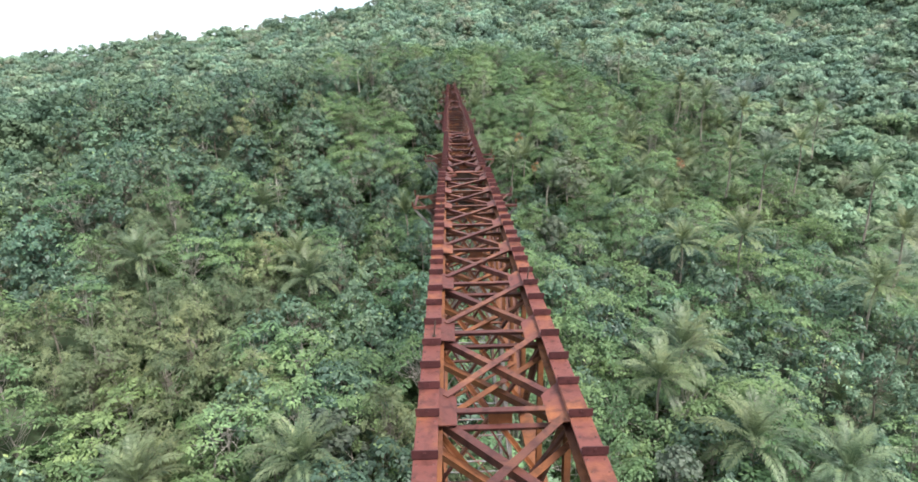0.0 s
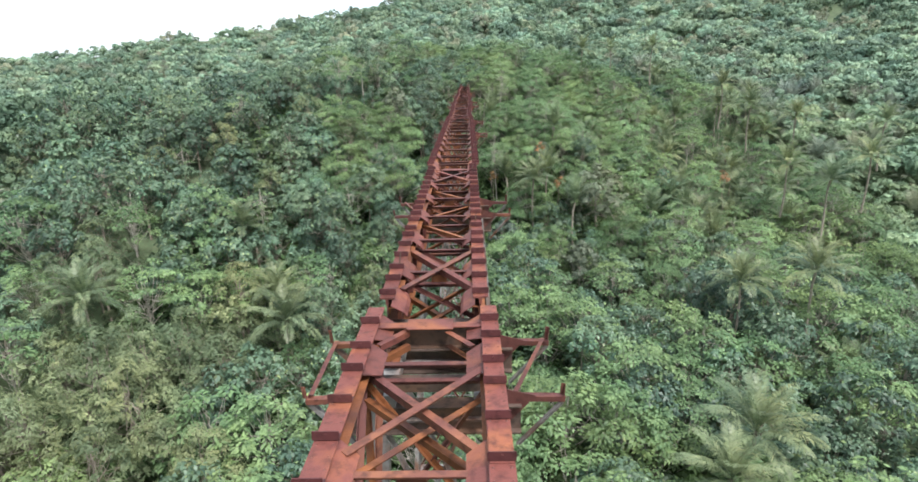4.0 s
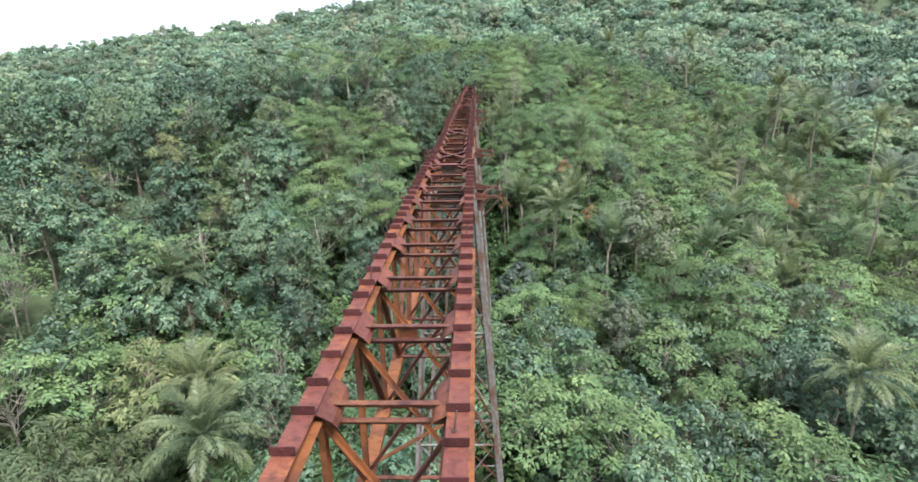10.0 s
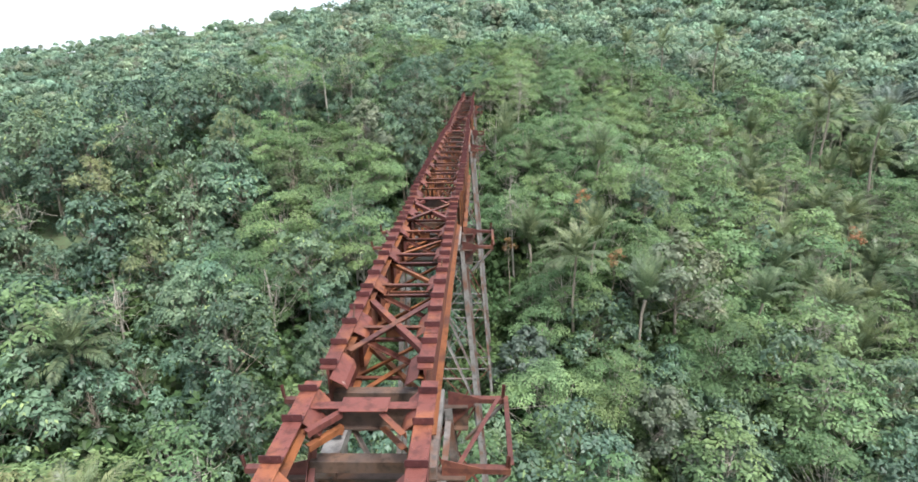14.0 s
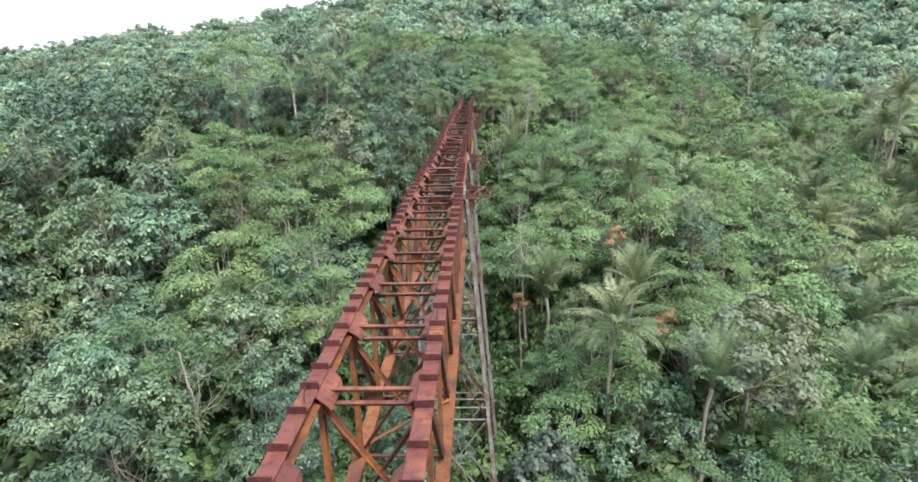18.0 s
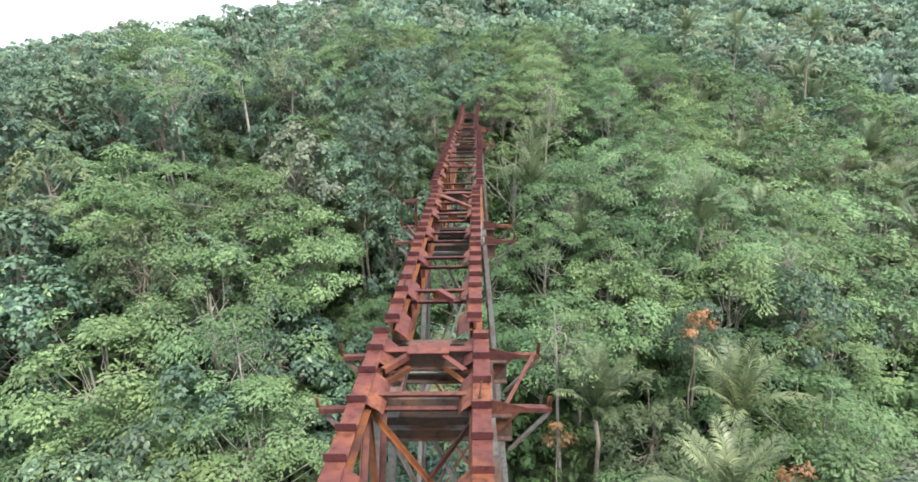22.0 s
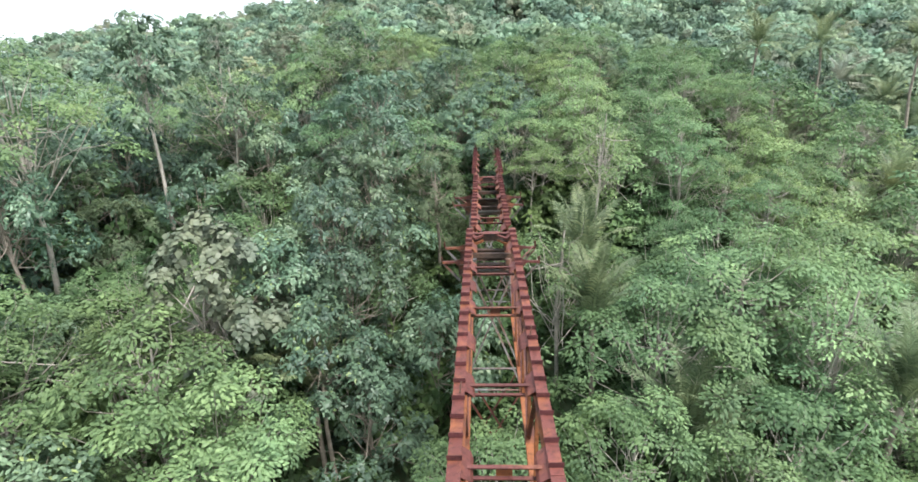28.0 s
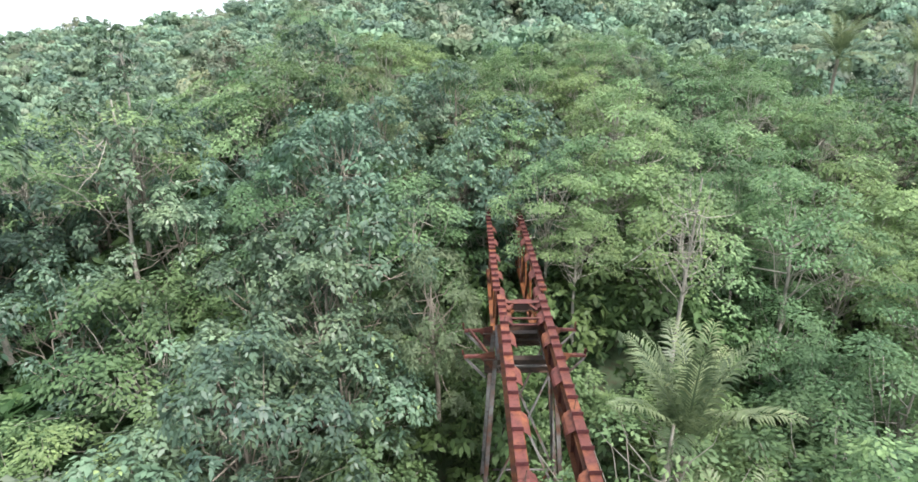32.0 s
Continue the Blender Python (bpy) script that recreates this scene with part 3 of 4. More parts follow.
def build_bent(yc, n):
    """One trestle pier: four battered legs with bracing, cap beams and the arms of two refuges."""
    pier = put("trestle_pier", None, None, Matrix.Translation((0, yc, 0)), label="tall braced steel trestle pier with weathered grey legs", category="pier", group="piers of the viaduct")
    foot = float(min(ground_z(np.array([-4.0, 4.0]), np.array([yc, yc])))) - 0.4
    top, half_y = -1.75, 1.04
    x_top, slope = 1.02, 0.072

    def leg_x(z):
        return x_top + (top - z) * slope

    for sx in (-1, 1):
        for sy in (-1, 1):
            s = Solid()
            a, c = (sx * x_top, sy * half_y, top), (sx * leg_x(foot), sy * half_y, foot)
            s.channel(a, c, 0.36, 0.16, 0.018, (-sx, 0, 0))
            part("leg", s, M_TOWER, pier)
        levels = np.arange(top, foot, -6.4)
    for i, z in enumerate(levels):
        z = float(z) - 0.25
        x = leg_x(z)
        for sy in (-1, 1):
            s = Solid()
            s.angle((-x, sy * half_y, z), (x, sy * half_y, z), 0.12)
            part("cross_strut", s, M_TOWER, pier)
            z2 = max(z - 6.4, foot)
            for sx in (-1, 1):
                s = Solid()
                s.angle((sx * x, sy * (half_y + 0.02 * sx), z), (-sx * leg_x(z2), sy * (half_y + 0.02 * sx), z2), 0.085, 0.012, (0, 1, 0))
                part("diagonal_brace", s, M_BRACE if i % 2 else M_TOWER, pier)
        for sx in (-1, 1):
            s = Solid()
            s.angle((sx * x, -half_y, z - 0.02), (sx * x, half_y, z - 0.02), 0.12)
            part("side_strut", s, M_TOWER, pier)
            s = Solid()
            s.angle((sx * x, -half_y, z), (sx * leg_x(max(z - 6.4, foot)), half_y, max(z - 6.4, foot)), 0.09, 0.012, (1, 0, 0))
            part("side_brace", s, M_TOWER, pier)
    for sy in (-1, 1):
        s = Solid()
        s.box(-1.5, 1.5, sy * half_y - 0.16, sy * half_y + 0.16, top, top + 0.03)
        s.box(-1.5, 1.5, sy * half_y - 0.01, sy * half_y + 0.01, top - 0.5, top - 0.0005)
        s.box(-1.5, 1.5, sy * half_y - 0.14, sy * half_y + 0.14, top - 0.53, top - 0.501)
        part("cap_beam", s, M_GRIME, pier)
    for sx in (-1, 1):
        s = Solid()
        s.box(sx * 0.85 - 0.17, sx * 0.85 + 0.17, -half_y - 0.15, half_y + 0.15, top + 0.031, top + 0.26)
        part("bearing_block", s, M_TOWER, pier)
        for sy in (-1, 1):
            arm = Solid()
            arm.channel((sx * 1.2, sy * half_y, -1.57), (sx * 2.26, sy * half_y, -1.6), 0.13, 0.1, 0.012)
            a = part("refuge_arm", arm, M_BRACE, pier)
            st = Solid()
            st.angle((sx * 1.42, sy * half_y, -2.55), (sx * 2.18, sy * half_y, -1.7), 0.09)
            part("strut", st, M_TOWER, a)
            po = Solid()
            po.angle((sx * 2.24, sy * half_y, -1.59), (sx * 2.26, sy * half_y, -1.33 + 0.04 * sy), 0.07, 0.01, (0, 1, 0))
            part("stub_post", po, M_BRACE, a)
            gp = Solid()
            gp.plate([(sx * 1.1, sy * half_y - 0.05, -1.4), (sx * 1.1, sy * half_y - 0.05, -2.3), (sx * 1.75, sy * half_y - 0.05, -1.57)], 0.014, (0, -1, 0))
            part("gusset_plate", gp, M_BRACE, a)
        if (n, sx) == (5, -1):
            po = Solid()
            po.angle((-1.62, half_y, -1.6), (-1.6, half_y, -0.42), 0.11, 0.012, (0, 1, 0))
            po.angle((-1.55, half_y + 0.02, -0.46), (-2.1, half_y + 0.02, -0.5), 0.09)
            part("rail_post", po, M_BRACE, pier)
        if (n, sx) in ((0, -1), (2, 1), (3, 1)):
            ed = Solid()
            ed.angle((sx * 2.22, -half_y, -1.545), (sx * 2.22, half_y, -1.545), 0.09)
            part("refuge_edge", ed, M_BRACE, pier)
        if (n + (sx > 0)) % 2:
            ed = Solid()
            ed.angle((sx * 1.35, -half_y, -1.54), (sx * 2.1, half_y, -1.54), 0.08)
            part("refuge_diagonal", ed, M_BRACE, pier)


for number, row in enumerate(SPANS):
    build_span(*row, number)
for number, row in enumerate(BENTS):
    build_bent(row, number)


# ---- trees ----
rng = np.random.default_rng(5)


def unit(v):
    return v / np.maximum(np.linalg.norm(v, axis=-1, keepdims=True), 1e-9)


def leaves(base, way, nrm, size, width, fold=0.2, droop=0.25):
    """Folded pointed leaves, as quads (n, 4, 3): from base along way, facing nrm."""
    way, s, w = unit(way), size[:, None], (size * width)[:, None]
    side = unit(np.cross(way, nrm))
    up = np.cross(side, way)
    mid = base + way * s * 0.45
    tip = base + way * s - np.array([0, 0, 1.0]) * s * droop
    return np.stack([base, mid + side * w * 0.5 - up * w * fold, tip, mid - side * w * 0.5 - up * w * fold], 1)


def tube(path, radii, sides=5):
    """A tapered limb along points."""
    path = np.asarray(path, float)
    vs, fs = [], []
    for i, p in enumerate(path):
        d = path[min(i + 1, len(path) - 1)] - path[max(i - 1, 0)]
        d = d / (np.linalg.norm(d) + 1e-9)
        u = np.cross(d, (0.3, 1, 0.1) if abs(d[2]) > 0.8 else (0, 0, 1))
        u /= np.linalg.norm(u) + 1e-9
        w = np.cross(d, u)
        for k in range(sides):
            a = 2 * math.pi * k / sides
            vs.append(p + radii[i] * (u * math.cos(a) + w * math.sin(a)))
    for i in range(len(path) - 1):
        for k in range(sides):
            fs.append((i * sides + k, i * sides + (k + 1) % sides, (i + 1) * sides + (k + 1) % sides, (i + 1) * sides + k))
    return vs, fs


def trunk_mesh(name, tips, height, lean, mat, fork=0.45, r0=0.17):
    """A trunk with limbs that run out to the given tips."""
    s = Solid()
    top = np.array([lean[0], lean[1], height])
    knots = [np.array([0, 0, -1.2]), top * 0.3 + [0.12, -0.08, 0], top * 0.62 + [-0.1, 0.1, 0], top]
    s.add(*tube(knots, [r0, r0 * 0.8, r0 * 0.6, r0 * 0.3], 6))
    for t in tips:
        f = fork + (1 - fork) * rng.uniform(0, 0.85)
        a = top * f
        m = a * 0.45 + t * 0.55 + np.array([0, 0, -0.35])
        r = r0 * 0.27 * rng.uniform(0.6, 1.1)
        bend = rng.normal(0, 0.16, 3)
        s.add(*tube([a, a * 0.72 + m * 0.28 - bend, m + bend, m * 0.4 + t * 0.6 - bend * 0.6, t], [r * 1.2, r, r * 0.75, r * 0.5, r * 0.2], 4))
    return mesh_of(name, s.v, s.f, mat, True)


def dome(n, height, rx, depth, r_lo, r_hi, rough=0.45, low=0.0):
    """Leafy masses of a crown: centres spread over a dome, a share of them lower down, radii and outward directions."""
    i = np.arange(n)
    rad = rx * np.sqrt((i + 0.3) / n) * rng.uniform(0.86, 1.1, n)
    ang = 2.4 * i + rng.normal(0, 0.3, n)
    r = rng.uniform(r_lo, r_hi, n)
    z = height - r_hi * 0.7 - depth * (rad / rx) ** 1.8 + rng.normal(0, rough, n)
    under = rng.uniform(size=n) < low
    z = np.where(under, z - rng.uniform(1.0, 2.6, n), z)
    c = np.stack([rad * np.cos(ang), rad * np.sin(ang), z], 1)
    out = unit(np.stack([c[:, 0], c[:, 1], np.full(n, rx * 0.75)], 1))
    return c, r, out


def clump_tree(lumps, rx, depth, height, size, width, per, density, r_lo, r_hi, droop=0.3, skirt=9):
    """A broad-leaved crown: domed leafy clumps, each covered with whorls of leaves, dark gaps between."""
    c, r, out = dome(lumps, height, rx, depth, r_lo, r_hi)
    c2, r2, out2 = dome(skirt, height - depth * 0.9, rx * 0.92, depth * 0.7, r_lo, r_hi, 0.7)
    c, r, out = np.concatenate([c, c2]), np.concatenate([r, r2]), np.concatenate([out, out2])
    n = np.maximum((4 * np.pi * r * r * density).astype(int), 5)
    k = np.repeat(np.arange(len(c)), n)
    d = unit(rng.normal(0, 1, (len(k), 3)) * 0.75 + out[k] * 0.75)
    p = c[k] + d * r[k][:, None] * rng.uniform(0.8, 1.1, (len(k), 1)) * np.array([1, 1, 0.85])
    dist = np.linalg.norm(p[:, None] - c[None], axis=2) / r[None]
    dist[np.arange(len(k)), k] = 9
    ok = dist.min(1) > 0.72
    return rosettes(p[ok], d[ok], per, size, width, 0.12, 0.1, droop), c


def rosettes(p, d, per, size, width, lift=0.15, loose=0.1, droop=0.3):
    """A whorl of leaves at every twig tip, spread round its outward direction."""
    n = len(p) * per
    b, o = np.repeat(p, per, 0) + rng.normal(0, loose, (n, 3)), np.repeat(unit(d + np.array([0, 0, 0.6])), per, 0)
    t = rng.normal(0, 1, (n, 3))
    t = unit(t - (t * o).sum(1, keepdims=True) * o)
    way = t + o * rng.uniform(-0.1, 0.5, (n, 1)) + np.array([0, 0, lift - 0.3])
    nrm = unit(o + rng.normal(0, 0.24, (n, 3)))
    return leaves(b, way, nrm, size * rng.uniform(0.65, 1.25, n), width, 0.16, droop)


def feather_tree(lumps=30, rx=3.9, depth=2.2, height=12.0, share=300):
    """An open umbrella crown of tilted feathery sprays on long pale limbs."""
    c, r, out = dome(lumps, height, rx, depth, 0.5, 1.0, 0.5, 0.36)
    k = np.repeat(np.arange(lumps), (r * r * share).astype(int))
    o = unit(out * 0.55 + np.array([0, 0, 0.85]) + rng.normal(0, 0.16, out.shape))[k]
    t = rng.normal(0, 1, (len(k), 3))
    t = unit(t - (t * o).sum(1, keepdims=True) * o)
    q = np.sqrt(rng.uniform(0, 1, len(k))) * r[k] * rng.uniform(0.85, 1.2, len(k))
    b = c[k] + t * q[:, None] - o * (0.34 * q * q / r[k])[:, None] + rng.normal(0, 0.1, (len(k), 3))
    way = t + rng.normal(0, 0.45, (len(k), 3)) * np.array([1, 1, 0.4]) + np.array([0, 0, -0.12])
    nrm = unit(o + t * (0.45 * q / r[k])[:, None] + rng.normal(0, 0.36, (len(k), 3)))
    return leaves(b, way, nrm, rng.uniform(0.15, 0.28, len(k)), 0.5, 0.1, 0.15), c


def frond(length, lift, sag, leaflets=38):
    """One arched palm frond along +x with hanging leaflets; a row of quads is the rib."""
    t = np.linspace(0, 1, leaflets)
    el = lift - sag * t ** 1.7
    step = length / leaflets
    pts = np.cumsum(np.stack([np.cos(el), 0 * el, np.sin(el)], 1) * step, 0)
    quads = []
    side, tang = np.array([0, 1.0, 0]), np.gradient(pts, axis=0) / step
    up = np.cross(tang, side)
    up = up * np.sign(up[:, 2:3] + 1e-6)
    for sg in (-1, 1):
        ll = 1.0 * np.sin(np.pi * np.clip(t * 0.8 + 0.16, 0, 1)) ** 0.55 * length / 4.6
        way = side * sg * 0.8 + tang * 0.75 + up * 0.22 + rng.normal(0, 0.07, pts.shape)
        nrm = unit(up - side * sg * 0.3 + rng.normal(0, 0.12, pts.shape))
        ok = t > 0.14
        quads.append(leaves(pts, way, nrm, np.maximum(ll, 0.15), 0.115, 0.05, 0.34)[ok])
    a, b = pts[:-1:5], np.concatenate([pts[5::5], pts[-1:]])
    a, b = a[:len(b)], b[:len(a)]
    w = np.linspace(0.05, 0.014, len(a))[:, None] * side
    quads.append(np.stack([a - w, a + w, b + w, b - w], 1) + np.array([0, 0, 0.012]))
    return np.concatenate(quads)


def turned(q, az, up):
    ca, sa = math.cos(az), math.sin(az)
    return np.stack([q[..., 0] * ca - q[..., 1] * sa, q[..., 0] * sa + q[..., 1] * ca, q[..., 2] + up], -1)


NAMES = {"broad": "broadleaf_tree", "glossy": "dark_leaved_tree", "feather": "feathery_tree", "fine": "bushy_tree", "round": "round_leaved_tree",
         "pale": "pale_leaved_tree", "orange": "orange_tufted_tree", "bare": "bare_limbed_tree"}


def thin(quads, keep):
    """Fewer but larger leaves, for what stays farther off."""
    q = quads[rng.uniform(size=len(quads)) < keep]
    c = q.mean(1, keepdims=True)
    return c + (q - c) * (1.0 / math.sqrt(keep)) ** 0.96


class Kind:
    """One built tree: leaf quads, and meshes for the trunk and the crown."""

    def __init__(self, species, quads, trunk, mat, label, name=""):
        self.species, self.quads, self.trunk, self.mat, self.label = species, quads, trunk, mat, label
        self.crown = None if species == "palm" else quads_mesh("crown", quads, mat)
        self.sparse = None if species == "palm" else quads_mesh("crown", thin(quads, 0.24 if species in ("feather", "bare") else 0.42), mat)
        self.fronds = []
        self.name = name or NAMES.get(species, species + "_tree")


def make_kinds():
    made = []
    for i in range(3):
        q, c = clump_tree(24 + i, 3.5 + 0.3 * i, 3.7 + 0.3 * i, 11.5, 0.3, 0.55, 7, 2.7, 0.6, 1.1, 0.3)
        made.append(Kind("broad", q, trunk_mesh("trunk", c, 9.0, (0.4, 0.2), BARK), LEAF["broad"], "broad-leaved tree with a dense mid-green crown"))
    for i in range(3):
        q, c = clump_tree(26, 3.3 + 0.3 * i, 4.4, 12.5, 0.27, 0.5, 8, 2.7, 0.55, 1.0, 0.34)
        made.append(Kind("glossy", q, trunk_mesh("trunk", c, 10.0, (-0.3, 0.3), BARK), LEAF["glossy"], "dark glossy-leaved tree with clustered drooping leaves"))
    for i in range(4):
        q, c = feather_tree(28 + 5 * i, 3.6 + 0.45 * i, 2.6 + 0.4 * (i % 2))
        made.append(Kind("feather", q, trunk_mesh("trunk", c, 9.6, (0.5 - 0.3 * i, -0.4), PALE_BARK, 0.38, 0.15), LEAF["feather"], "slender pale-trunked tree with layered feathery light green crown" if i < 2 else "wide flat-topped tree with tiers of feathery light green leaves",
                         "" if i < 2 else "flat_topped_tree"))
    for i in range(2):
        q, c = clump_tree(26, 3.0, 5.0, 11.0, 0.3, 0.26, 9, 3.0, 0.55, 1.0, 0.25, 10)
        made.append(Kind("fine", q, trunk_mesh("trunk", c, 9.0, (0.2, 0.2), BARK), LEAF["fine"], "bushy yellow-green tree with fine leaves"))
    q, c = clump_tree(34, 3.0, 4.8, 11.0, 0.29, 0.95, 6, 4.2, 0.4, 0.68, 0.2, 14)
    made.append(Kind("round", q, trunk_mesh("trunk", c, 9.0, (0.2, -0.3), PALE_BARK), LEAF["round"], "tree with large round grey-green leaves"))
    q, c = clump_tree(28, 3.4, 3.8, 11.5, 0.29, 0.8, 7, 2.7, 0.55, 0.95, 0.25)
    made.append(Kind("pale", q, trunk_mesh("trunk", c, 9.0, (0.2, 0.3), BARK), LEAF["pale"], "wide tree with pale cream-green leaf clusters"))
    q, c = clump_tree(5, 0.8, 0.5, 7.0, 0.24, 0.4, 7, 5.0, 0.3, 0.5, 0.2, 1)
    made.append(Kind("orange", q, trunk_mesh("trunk", c, 6.2, (0.1, 0.1), BARK, 0.7, 0.08), LEAF["orange"], "slim tree with a tuft of orange young leaves"))
    # nearly bare pale tree: many fine limbs, thin crown
    for i in range(2):
        q, c = feather_tree(16, 3.0, 2.6, 11.5, 130)
        made.append(Kind("bare", q, trunk_mesh("trunk", np.concatenate([c, c + rng.normal(0, 0.9, c.shape)]), 10.8, (0.6 - i, 0.3), PALE_BARK, 0.35, 0.13), LEAF["feather"],
                         "pale bare-branched tree with a few thin leaf sprays"))
    # tall thin tree with separate tufts
    q, c = clump_tree(18, 2.6, 4.2, 15.0, 0.42, 0.5, 8, 1.6, 0.6, 1.05, 0.4)
    made.append(Kind("tall", q, trunk_mesh("trunk", c, 13.0, (0.4, 0.2), PALE_BARK, 0.5, 0.17), LEAF["glossy"], "tall open-crowned tree rising over its neighbours"))
    # a young upright palm and a grown one with a round hanging crown
    for i in range(2):
        if i == 0:
            h, n, shapes = 8.0, 15, [frond(5.2 - 0.1 * k, 1.53 - 0.1 * k, 0.4 + 0.16 * k) for k in range(6)]
        else:
            h, n, shapes = 9.0, 24, [frond(5.3 - 0.14 * abs(k - 2), 1.44 - 0.27 * k, 0.85 + 0.06 * k) for k in range(6)]
        s = Solid()
        s.add(*tube([(0, 0, -1.2), (0.3, 0.1, 3), (0.2, 0.2, 6.5), (0, 0, h)], [0.2, 0.16, 0.14, 0.17], 7))
        turns = [(2.4 * k + rng.normal(0, 0.15), shapes[min(int(k * 6 / n), 5)]) for k in range(n)]
        q = np.concatenate([turned(f, az, h) for az, f in turns])
        kd = Kind("palm", q, mesh_of("trunk", s.v, s.f, BARK, True), LEAF["palm"], "coconut palm with arched yellow-green fronds")
        kd.hub = h
        data = {id(f): quads_mesh("frond", f, LEAF["palm"]) for f in shapes}
        kd.fronds = [(az, h, data[id(f)]) for az, f in turns]
        made.append(kd)
    return made


KINDS = make_kinds()
BY = {}
for kd in KINDS:
    BY.setdefault(kd.species, []).append(kd)


def plant(kd, x, y, top, turn, size, sparse=False):
    """A tree whose crown tops out at the height top."""
    h = float(kd.quads[:, :, 2].max())
    thing = put(kd.name, None, None, Matrix.Translation((x, y, top - h * size)) @ Matrix.Rotation(turn, 4, "Z") @ Matrix.Scale(size, 4),
                label=kd.label, category=kd.name.replace("_", " "), group="trees of the valley")
    put("trunk", kd.trunk, thing)
    for az, up, me in kd.fronds:
        put("frond", me, thing, Matrix.Translation((0, 0, up)) @ Matrix.Rotation(az, 4, "Z"))
    if kd.crown:
        put("crown", kd.sparse if sparse else kd.crown, thing)
    return thing


def pick_species(x, y, u):
    """Patches of one kind of tree, by place."""
    a = math.sin(x * 0.05 + 2.1) + math.sin(y * 0.043 + x * 0.02)
    if u < (0.0 if x < 26 or y < 50 or y > 215 else 0.16 if x < 44 else 0.5 if abs(y - 1.3 * x - 70) < 34 else 0.2):
        return "palm"
    if u < 0.05 or (-52 < x < -27 and 44 < y < 84 and u < 0.8):
        return "fine"
    if u < 0.10:
        return "round" if u < 0.07 else "bare"
    if y > 185:
        return "feather" if u + 0.15 * a > 0.5 else ("fine" if u < 0.2 else "broad")
    if x > 2:
        return "feather" if (u + 0.2 * a) > (0.42 if y < 105 else 0.2) else ("broad" if u < 0.4 else "glossy")
    if y < 92:
        return "fine" if u < 0.2 else ("feather" if u > 0.7 else ("glossy" if u < 0.4 else "broad"))
    if -30 < x < -6 and 110 < y < 136:
        return "feather" if u > 0.45 else "broad"
    return "feather" if (u + 0.15 * a) > 0.84 else ("glossy" if (u - 0.2 * a) < 0.42 else "broad")


# kind, x, y, height of the crown's top, size
MARKED = [
    ("round", -14.6, 138.4, 0.3, 1.2), ("fine", -3.6, 150.6, 1.0, 0.8), ("fine", -9.4, 172.0, 8.2, 1.1), ("glossy", 14.8, 123.6, -10.2, 0.55),
    ("feather", -17.6, 125.2, -6.2, 1.35), ("feather", -23.4, 129.8, -3.6, 1.2), ("feather", 12.2, 128.3, -9.8, 1.15), ("feather", 20.1, 130.3, -8.2, 1.3),
    ("feather", 29.7, 141.5, -7.6, 1.3), ("feather", 11.6, 145.4, -3.6, 1.25), ("feather", 16.5, 143.6, -4.8, 1.3), ("feather", 26.0, 155.4, -3.0, 1.3),
    ("bare", 6.0, 122.1, -9.9, 1.0), ("bare", 16.6, 136.6, -3.8, 1.1), ("bare", 8.4, 155.0, 3.0, 1.0), ("bare", -19.4, 137.0, -5.2, 1.0),
    ("feather", -27.8, 144.0, 9.0, 1.3), ("tall", -23.7, 151.5, 10.8, 0.95), ("tall", -26.8, 170.1, 11.4, 0.6), ("pale", -22.5, 178.0, 11.2, 0.7),
    ("glossy", -21.8, 160.6, 8.2, 1.2), ("bare", -21.0, 158.0, 6.8, 1.1), ("feather", -22.8, 133.4, -1.6, 1.1), ("tall", -38.0, 150.0, 7.0, 1.0),
    ("glossy", -9.2, 143.8, 0.4, 0.95), ("glossy", -8.0, 153.4, 3.9, 1.1), ("feather", 2.6, 160.2, 3.0, 0.8), ("glossy", -2.2, 166.5, 4.6, 0.9),
    ("feather", 5.0, 163.0, 4.2, 1.0), ("broad", 1.4, 170.0, 6.0, 1.0), ("feather", 0.6, 167.5, 4.4, 0.7), ("broad", -3.2, 165.0, 3.4, 0.6), ("glossy", 3.6, 165.6, 3.6, 0.55), ("feather", 9.5, 145.0, -5.6, 1.0), ("pale", 23.2, 112.0, -12.6, 1.35),
    ("orange", 16.7, 114.9, -15.2, 1.0), ("orange", 14.1, 122.2, -10.0, 0.95), ("orange", 53.3, 130.6, -17.6, 1.3), ("orange", 5.2, 117.6, -14.6, 0.9),
    ("bare", -19.2, 107.2, -14.4, 1.1), ("bare", -13.6, 120.2, -9.6, 1.0), ("feather", -16.1, 133.6, -2.6, 1.2), ("feather", 14.5, 141.1, -1.8, 1.2),
    ("feather", 19.2, 142.3, -3.0, 1.3), ("feather", 9.9, 159.7, 1.6, 1.1), ("glossy", -9.5, 160.0, 6.4, 1.15), ("fine", -33.7, 63.7, -22.6, 1.5),
    ("fine", -38.5, 66.5, -20.5, 1.6), ("fine", -30.0, 70.0, -23.5, 1.3), ("fine", -42.0, 60.0, -21.5, 1.5), ("fine", -24.0, 58.0, -26.0, 1.2),
]
